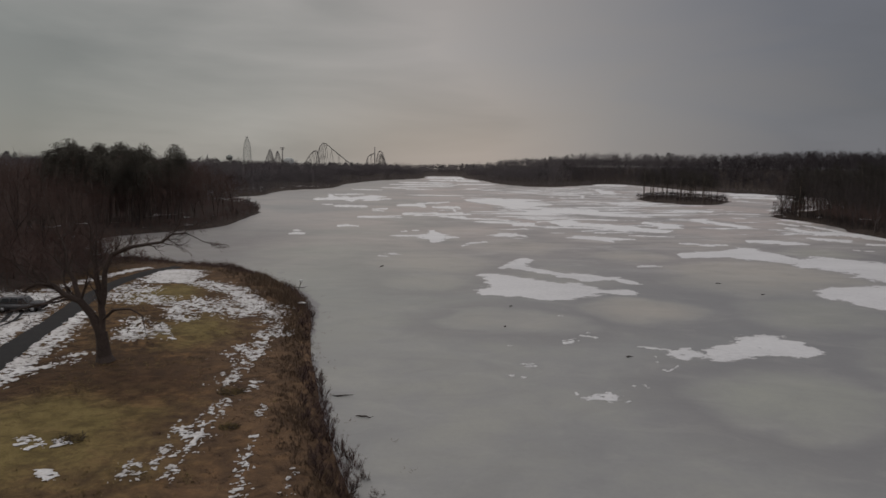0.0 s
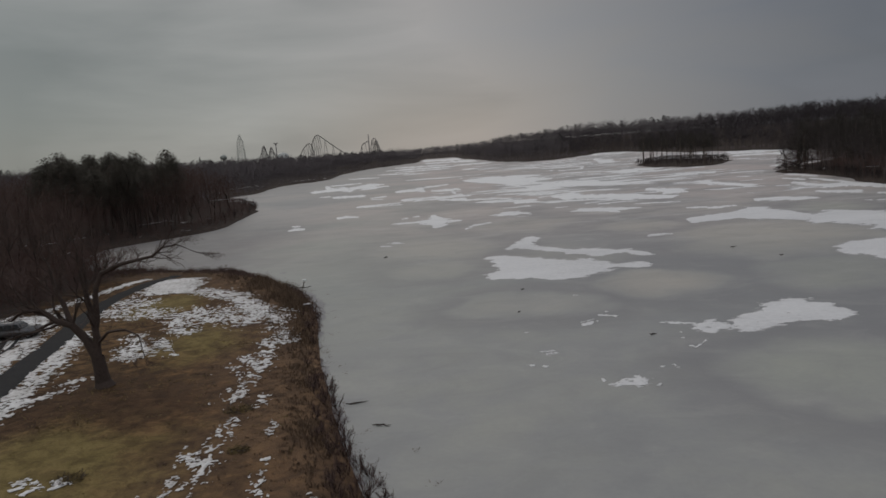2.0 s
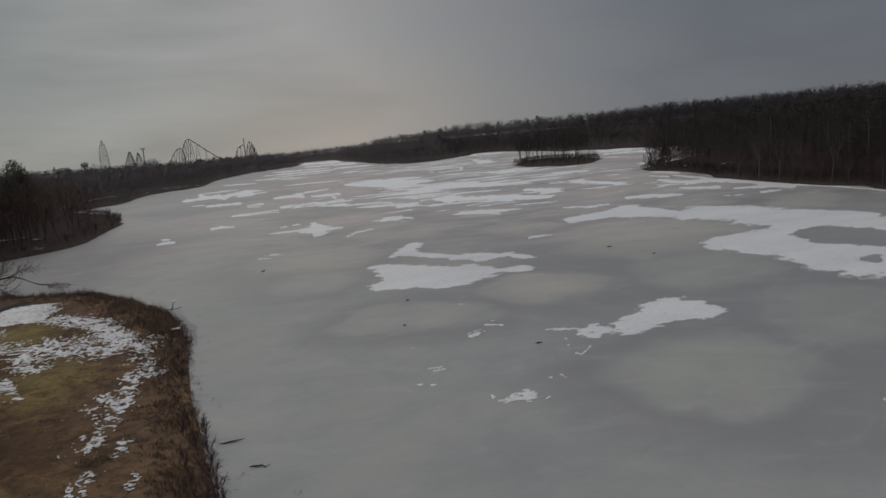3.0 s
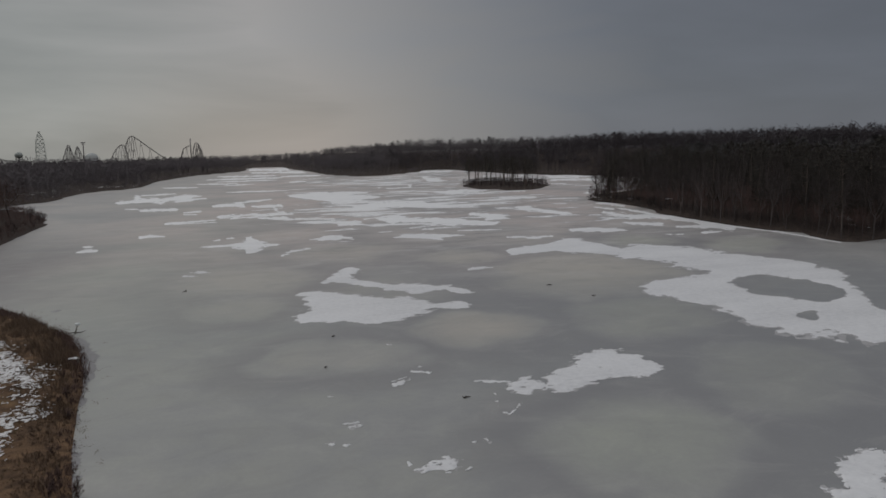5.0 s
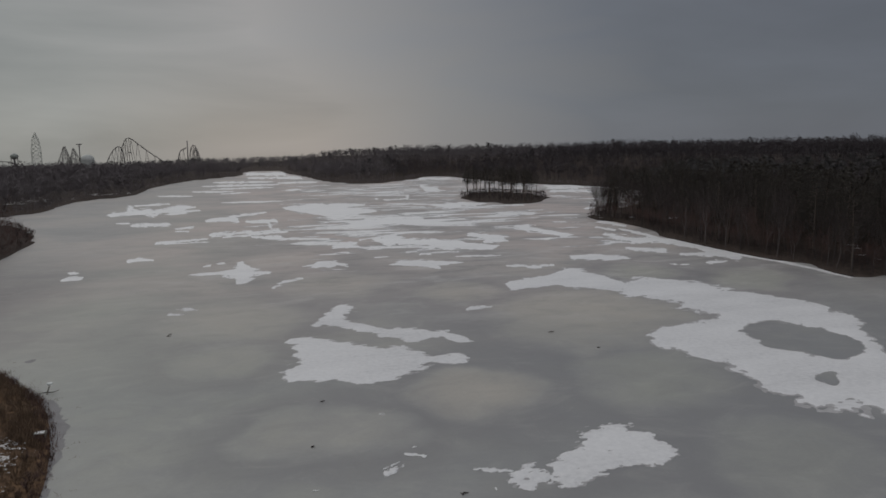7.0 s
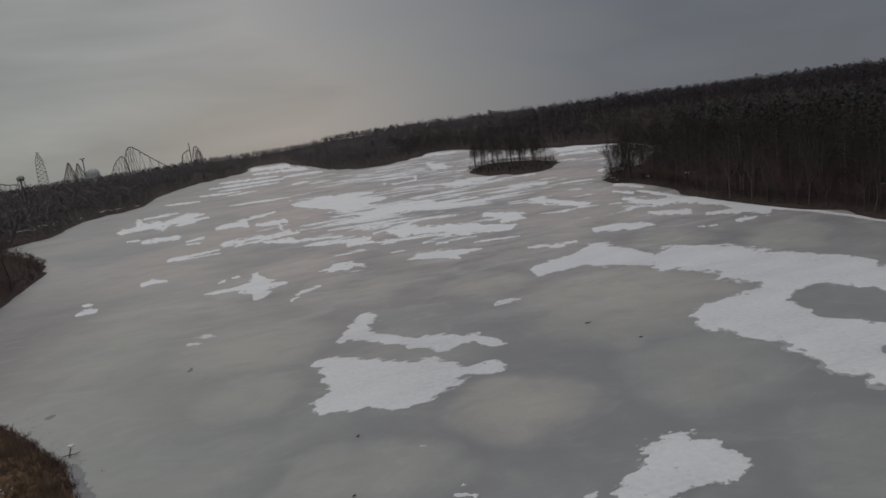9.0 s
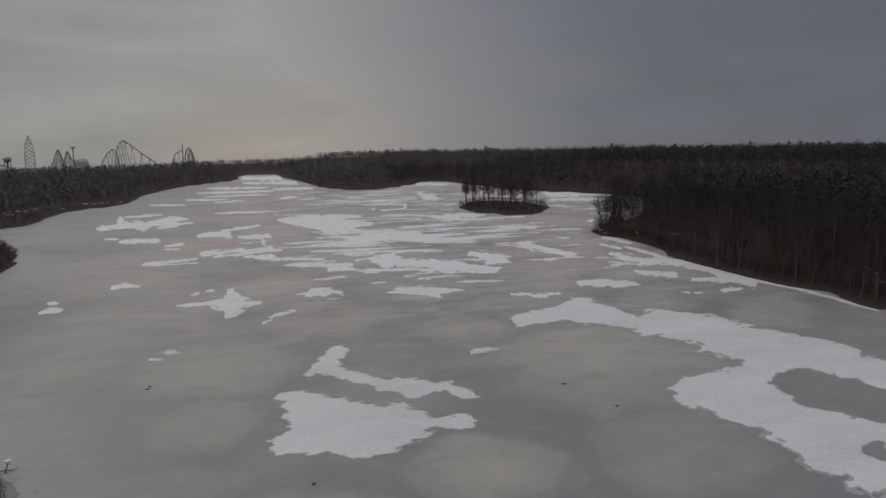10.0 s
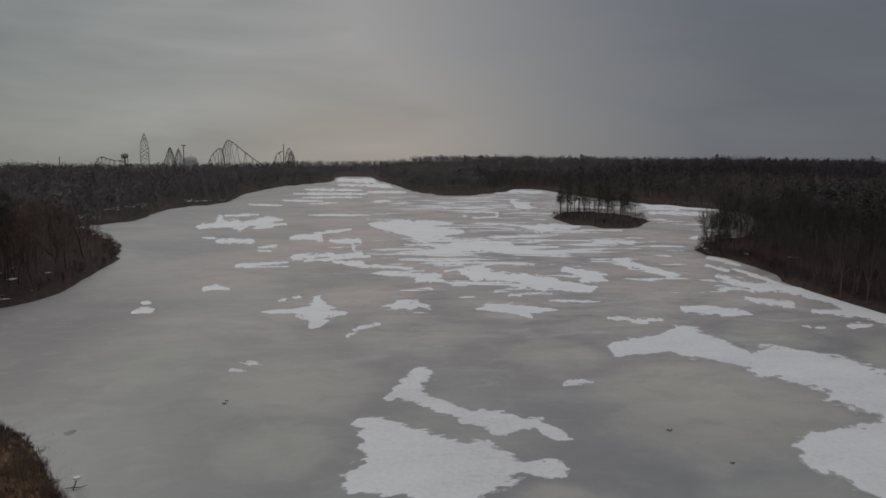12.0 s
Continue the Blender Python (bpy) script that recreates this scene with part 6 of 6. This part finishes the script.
coaster("steel roller coaster with a tall lift hill above trees",
        [[(-240, 1228, 8), (-234, 1228, 22), (-226, 1229, 33), (-219, 1230, 35.5), (-215, 1231, 27), (-213, 1231, 8)],
         [(-217, 1231, 30), (-212, 1231, 44), (-206.5, 1232, 49), (-200, 1234, 46), (-181, 1237, 30), (-163, 1239, 16), (-150, 1240, 8)]], STEEL, every=5)
coaster("looping steel roller coaster with steep lift above trees",
        [[(-307, 1212, 6), (-302, 1213, 19), (-297, 1214, 33), (-295, 1214.5, 36.5), (-293, 1215, 33), (-289, 1215.5, 19), (-285, 1216, 6)],
         [(-292, 1218, 6), (-287.5, 1219, 22), (-284, 1219.5, 33.5), (-282, 1220, 31), (-277, 1221, 18), (-270, 1222, 6)]], STEEL, every=5)
coaster("small steel roller coaster with crowded supports above trees",
        [[(-135, 1243, 12), (-131, 1244, 27), (-121, 1244, 33)], [(-117, 1245, 20), (-113, 1245, 35), (-108, 1246, 36), (-103, 1246, 25), (-100, 1246, 12)],
         [(-113, 1250, 10), (-110, 1250, 30), (-106, 1250, 28), (-103, 1250, 10)]], STEEL, every=5)
coaster("low wooden roller coaster humps above the trees",
        [[(-402, 1191, 8), (-397, 1192, 18), (-391, 1194, 20), (-384, 1196, 17), (-376, 1199, 15), (-366, 1201, 14), (-358, 1203, 8)]], STEEL, every=6)


def thrill_tower():
    """A narrow top-hat tower of pale lattice steel."""
    x, y, top = -332, 1207, 54
    root = tagged(new("thrill_ride_tower"), "pale steel lattice thrill ride tower above trees", "ride tower")
    root.matrix_basis = Matrix.Translation((x, y, 0))
    corners = [(-6.6, -2.2), (6.6, -2.2), (6.6, 2.2), (-6.6, 2.2)]
    for cx, cy in corners:
        s = Soup()
        s.chain([(cx, cy, 0), (cx * 0.95, cy, top * 0.55), (cx * 0.72, cy, top * 0.85), (cx * 0.25, cy, top)], [0.34, 0.3, 0.28, 0.25], 5)
        part("leg", s.mesh("leg", PALE_STEEL), root)
    for k in range(9):
        z0, z1 = 4 + k * 6, 10 + k * 6
        w = 6.3 if z1 < 30 else 6.3 - (z1 - 30) * 0.17
        s = Soup()
        for cy in (-2.2, 2.2):
            s.tube((-w, cy, z0), (w, cy, z1), 0.2, 0.2, 4)
            s.tube((w, cy, z0), (-w, cy, z1), 0.2, 0.2, 4)
            s.tube((-w, cy, z1), (w, cy, z1), 0.22, 0.22, 4)
        for cx in (-w, w):
            s.tube((cx, -2.2, z1), (cx, 2.2, z1), 0.2, 0.2, 4)
        part("lattice_bay", s.mesh("lattice_bay", PALE_STEEL), root)
    s = Soup()
    s.chain([(-1.6, 0, top), (-0.9, 0, top + 2.2), (0.9, 0, top + 2.2), (1.6, 0, top)], [0.4] * 4, 5)
    part("crown_arch", s.mesh("crown_arch", PALE_STEEL), root)


def pylon(x, y, z, bar, label):
    root = tagged(new("ride_mast"), label, "mast", "ride masts")
    root.matrix_basis = Matrix.Translation((x, y, 0))
    s = Soup()
    s.tube((0, 0, 0), (0, 0, z), 1.0, 0.75, 8, True)
    part("mast", s.mesh("mast", STEEL), root)
    if bar:
        s = Soup()
        s.tube((-3.6, 0, z - 0.6), (3.6, 0, z - 0.6), 0.8, 0.8, 6, True)
        s.tube((-2.2, 0, z - 3.2), (2.2, 0, z - 3.2), 0.4, 0.4, 6, True)
        part("crossbar", s.mesh("crossbar", STEEL), root)


def dome():
    bm = bmesh.new()
    bmesh.ops.create_uvsphere(bm, u_segments=24, v_segments=12, radius=1)
    bmesh.ops.delete(bm, geom=[v for v in bm.verts if v.co.z < -0.05], context="VERTS")
    bmesh.ops.scale(bm, vec=(10, 10, 8.5), verts=bm.verts)
    root = tagged(new("domed_hall"), "pale domed hall roof behind the trees", "building")
    root.matrix_basis = Matrix.Translation((-265, 1221, 16))
    part("roof", bm_mesh("roof", bm, DOME_SKIN, True), root)
    s = Soup()
    s.tube((0, 0, -22), (0, 0, 0.2), 10, 10, 24)
    part("wall", s.mesh("wall", DOME_SKIN, True), root)


def water_tower():
    root = tagged(new("water_tower"), "bulbous water tower on thin legs above trees", "water tower")
    root.matrix_basis = Matrix.Translation((-360, 1199, 0))
    bm = bmesh.new()
    bmesh.ops.create_uvsphere(bm, u_segments=20, v_segments=12, radius=1)
    bmesh.ops.scale(bm, vec=(5.6, 5.6, 4.6), verts=bm.verts)
    bmesh.ops.translate(bm, vec=(0, 0, 23), verts=bm.verts)
    part("tank", bm_mesh("tank", bm, PALE_STEEL, True), root)
    for k in range(6):
        a = k * math.pi / 3
        s = Soup()
        s.tube((5.2 * math.cos(a), 5.2 * math.sin(a), 0), (4.6 * math.cos(a), 4.6 * math.sin(a), 21), 0.35, 0.35, 5)
        part("leg", s.mesh("leg", STEEL), root)
    s = Soup()
    s.tube((0, 0, 0), (0, 0, 19), 0.9, 0.9, 8)
    part("riser", s.mesh("riser", STEEL), root)


thrill_tower()
pylon(-275, 1219, 41, True, "dark ride mast with a crossbar top")
pylon(-119.5, 1245, 45, False, "slim dark ride mast beside small coaster")
pylon(-447, 1173, 20, False, "short dark mast above the tree line")
dome()
water_tower()

# ---------------------------------------------------------------- the car park


def car():
    """A grey estate car, nose towards +x."""
    root = tagged(new("car"), "parked dark grey estate car on snowy car park", "car")
    x, y = -41.4, 68.3
    root.matrix_basis = pose(x, y, base_z(x, y) + 0.06, 0, 0, 8)
    bm = bmesh.new()
    box(bm, -2.15, 2.15, -0.88, 0.88, 0.28, 0.92, 0.12, (0.06, 0.05))
    part("body", bm_mesh("body", bm, CAR_PAINT, True), root)
    bm = bmesh.new()
    box(bm, -2.02, 0.95, -0.80, 0.80, 0.88, 1.50, 0.10, (0.50, 0.14))
    part("cabin", bm_mesh("cabin", bm, CAR_PAINT, True), root)
    for side in (-1, 1):
        for x0, x1 in ((-1.55, -0.75), (-0.68, 0.02), (0.09, 0.60)):
            bm = bmesh.new()
            y0 = side * 0.745
            vs = [bm.verts.new((x0, y0 + side * 0.055, 0.97)), bm.verts.new((x1 + 0.14 * (x1 > 0.3), y0 + side * 0.055, 0.97)),
                  bm.verts.new((x1 - 0.10 * (x1 > 0.3), y0 - side * 0.035, 1.38)), bm.verts.new((x0 + 0.22 * (x0 < -1), y0 - side * 0.035, 1.38))]
            f = bm.faces.new(vs)
            r = bmesh.ops.extrude_face_region(bm, geom=[f])
            bmesh.ops.translate(bm, vec=(0, side * 0.015, 0), verts=[v for v in r["geom"] if isinstance(v, bmesh.types.BMVert)])
            part("side_window", bm_mesh("side_window", bm, GLASS_DARK), root)
    for name, xa, xb in (("windscreen", 0.90, 0.52), ("rear_window", -1.98, -1.60)):
        bm = bmesh.new()
        s = 0.03 if xa > 0 else -0.03
        vs = [bm.verts.new(c) for c in ((xa + s, -0.66, 0.98), (xa + s, 0.66, 0.98), (xb + s, 0.56, 1.40), (xb + s, -0.56, 1.40))]
        f = bm.faces.new(vs)
        r = bmesh.ops.extrude_face_region(bm, geom=[f])
        bmesh.ops.translate(bm, vec=(s * 0.5, 0, 0.01), verts=[v for v in r["geom"] if isinstance(v, bmesh.types.BMVert)])
        part(name, bm_mesh(name, bm, GLASS_DARK), root)
    for wx in (-1.35, 1.35):
        for wy in (-0.80, 0.80):
            s = Soup()
            s.tube((wx, wy - 0.11, 0.33), (wx, wy + 0.11, 0.33), 0.33, 0.33, 20, True)
            wheel = part("wheel", s.mesh("wheel", RUBBER), root, "black rubber tyre")
            s = Soup()
            s.tube((wx, wy - 0.118, 0.33), (wx, wy + 0.118, 0.33), 0.19, 0.19, 12, True)
            part("rim", s.mesh("rim", CHROME), wheel)
    for side in (-0.66, 0.66):
        for name, x0, x1, z, m in (("headlight", 2.10, 2.17, 0.70, LAMP_CLEAR), ("tail_light", -2.17, -2.10, 0.76, LAMP_RED)):
            bm = bmesh.new()
            box(bm, x0, x1, side - 0.17, side + 0.17, z - 0.08, z + 0.08, 0.02)
            part(name, bm_mesh(name, bm, m), root)
        bm = bmesh.new()
        box(bm, 0.55, 0.70, side * 1.38 - 0.09, side * 1.38 + 0.09, 0.96, 1.08, 0.02)
        part("wing_mirror", bm_mesh("wing_mirror", bm, CAR_PAINT), root)
    for x0, x1 in ((2.10, 2.22), (-2.22, -2.10)):
        bm = bmesh.new()
        box(bm, x0, x1, -0.80, 0.80, 0.32, 0.54, 0.03)
        part("bumper", bm_mesh("bumper", bm, RUBBER), root)


car()

# ---------------------------------------------------------------- at the water's edge


def shore_post():
    """A short stake with a white cap, standing in the ice off the point."""
    root = tagged(new("marker_stake"), "short dark stake with white cap in the ice", "stake")
    root.matrix_basis = pose(-18.0, 88.6, 0, 0, 0, 12)
    s = Soup()
    s.chain([(-0.35, 0, -0.4), (-0.2, 0, 0.2), (-0.05, 0, 0.6), (0.05, 0, 0.95)], [0.07, 0.06, 0.055, 0.05], 8)
    part("stake", s.mesh("stake", OLD_WOOD, True), root)
    s = Soup()
    s.chain([(0.05, 0, 0.9), (0.05, 0, 0.98), (0.06, 0, 1.12), (0.06, 0, 1.2)], [0.18, 0.3, 0.27, 0.04], 12)
    part("cap", s.mesh("cap", WHITE_PAINT, True), root, "chalky white cap")
    s = Soup()
    s.chain([(-0.9, 0.3, 0.1), (-0.3, 0.2, 0.15), (0.3, 0.15, 0.1), (0.8, 0.1, 0.25)], [0.03, 0.05, 0.04, 0.02], 6)
    part("branch", s.mesh("branch", BARK, True), root)


# an added slatted stand in place of a small snow fleck on the bank
def snow_fleck_stand():
    root = tagged(new("wooden_crate"), "added slatted stand bearing a snow fleck in bank reeds", "crate")
    x, y = -15.4, 76.2
    root.matrix_basis = pose(x, y, base_z(x, y) - 0.02, 0, 0, 8)
    for k in range(4):
        bm = bmesh.new()
        box(bm, -0.5, 0.5, -0.36 + 0.19 * k, -0.2 + 0.19 * k, 0.35, 0.39, 0.01)
        part("slat", bm_mesh("slat", bm, OLD_WOOD), root)
    for px in (-0.42, 0.42):
        for py in (-0.28, 0.3):
            bm = bmesh.new()
            box(bm, px - 0.06, px + 0.06, py - 0.06, py + 0.06, 0.0, 0.348, 0.01)
            part("leg", bm_mesh("leg", bm, OLD_WOOD), root)
    bm = bmesh.new()
    box(bm, -0.4, 0.36, -0.3, 0.3, 0.395, 0.46, 0.02, (0.1, 0.1))
    part("snow_cap", bm_mesh("snow_cap", bm, SNOW, True), root, "cap of old snow")


def driftwood(x, y, length, turn, seed):
    rng = random.Random(seed)
    root = tagged(new("driftwood"), "dark broken branch frozen into the ice", "branch", "branches frozen in the ice")
    root.matrix_basis = pose(x, y, 0.03, 0, 0, turn)
    s = Soup()
    pts = [Vector((-length / 2 + length * k / 5, rng.uniform(-.12, .12), 0.02 + rng.uniform(0, .05))) for k in range(6)]
    s.chain(pts, [0.02, 0.05, 0.055, 0.045, 0.03, 0.01], 6)
    for k in range(4):
        p = pts[rng.randrange(1, 5)]
        s.tube(p, p + Vector((rng.uniform(-.4, .6), rng.uniform(-.6, .6), rng.uniform(0, .1))) * length * 0.3, 0.02, 0.006, 4)
    part("stem", s.mesh("stem", BARK, True), root)


def brush_pile(x, y, wide, seed, label):
    """A heap of cut sticks and dead grass on the lawn."""
    root = tagged(new("brush_pile"), label, "brush pile", "brush piles on the lawn")
    root.matrix_basis = pose(x, y, base_z(x, y))
    rng = random.Random(seed)
    sticks, grass = Soup(), Soup()
    for k in range(46):
        a, r = rng.uniform(0, 6.28), wide * math.sqrt(rng.random())
        p = Vector((r * math.cos(a), 0.8 * r * math.sin(a), 0.02))
        q = p + Vector((rng.gauss(0, .35), rng.gauss(0, .35), rng.uniform(0.02, .3))) * wide
        sticks.tube(p, q, 0.022, 0.01, 4)
    for k in range(240):
        a, r = rng.uniform(0, 6.28), wide * math.sqrt(rng.random())
        p = Vector((r * math.cos(a), 0.8 * r * math.sin(a), 0.0))
        grass.blade(p, p + Vector((rng.gauss(0, .15), rng.gauss(0, .15), rng.uniform(.08, .32))), 0.035)
    part("sticks", sticks.mesh("sticks", BARK, True), root)
    part("dead_grass", grass.mesh("dead_grass", TUFT), root)


shore_post()
snow_fleck_stand()
driftwood(-6.8, 47.1, 1.5, 10, 0)
driftwood(-4.9, 43.1, 1.1, -10, 1)
driftwood(15.8, 58.1, 0.6, 0, 2)
driftwood(6.2, 68.8, 0.4, 40, 3)
driftwood(7.8, 79.0, 0.4, 0, 4)
driftwood(38.2, 96.6, 0.9, 5, 5)
driftwood(40.7, 88.4, 0.5, 0, 6)
driftwood(-9.5, 108.8, 0.6, 20, 7)
driftwood(-9.4, 109.7, 0.4, 0, 9)
brush_pile(-20.0, 36.5, 0.8, 5, "low heap of sticks and dead grass ringed by snow")
brush_pile(-13.9, 45.2, 0.9, 6, "dark tangle of sticks and dead grass on lawn")
brush_pile(-12.2, 39.0, 0.6, 7, "small tuft of sticks and dead grass on lawn")
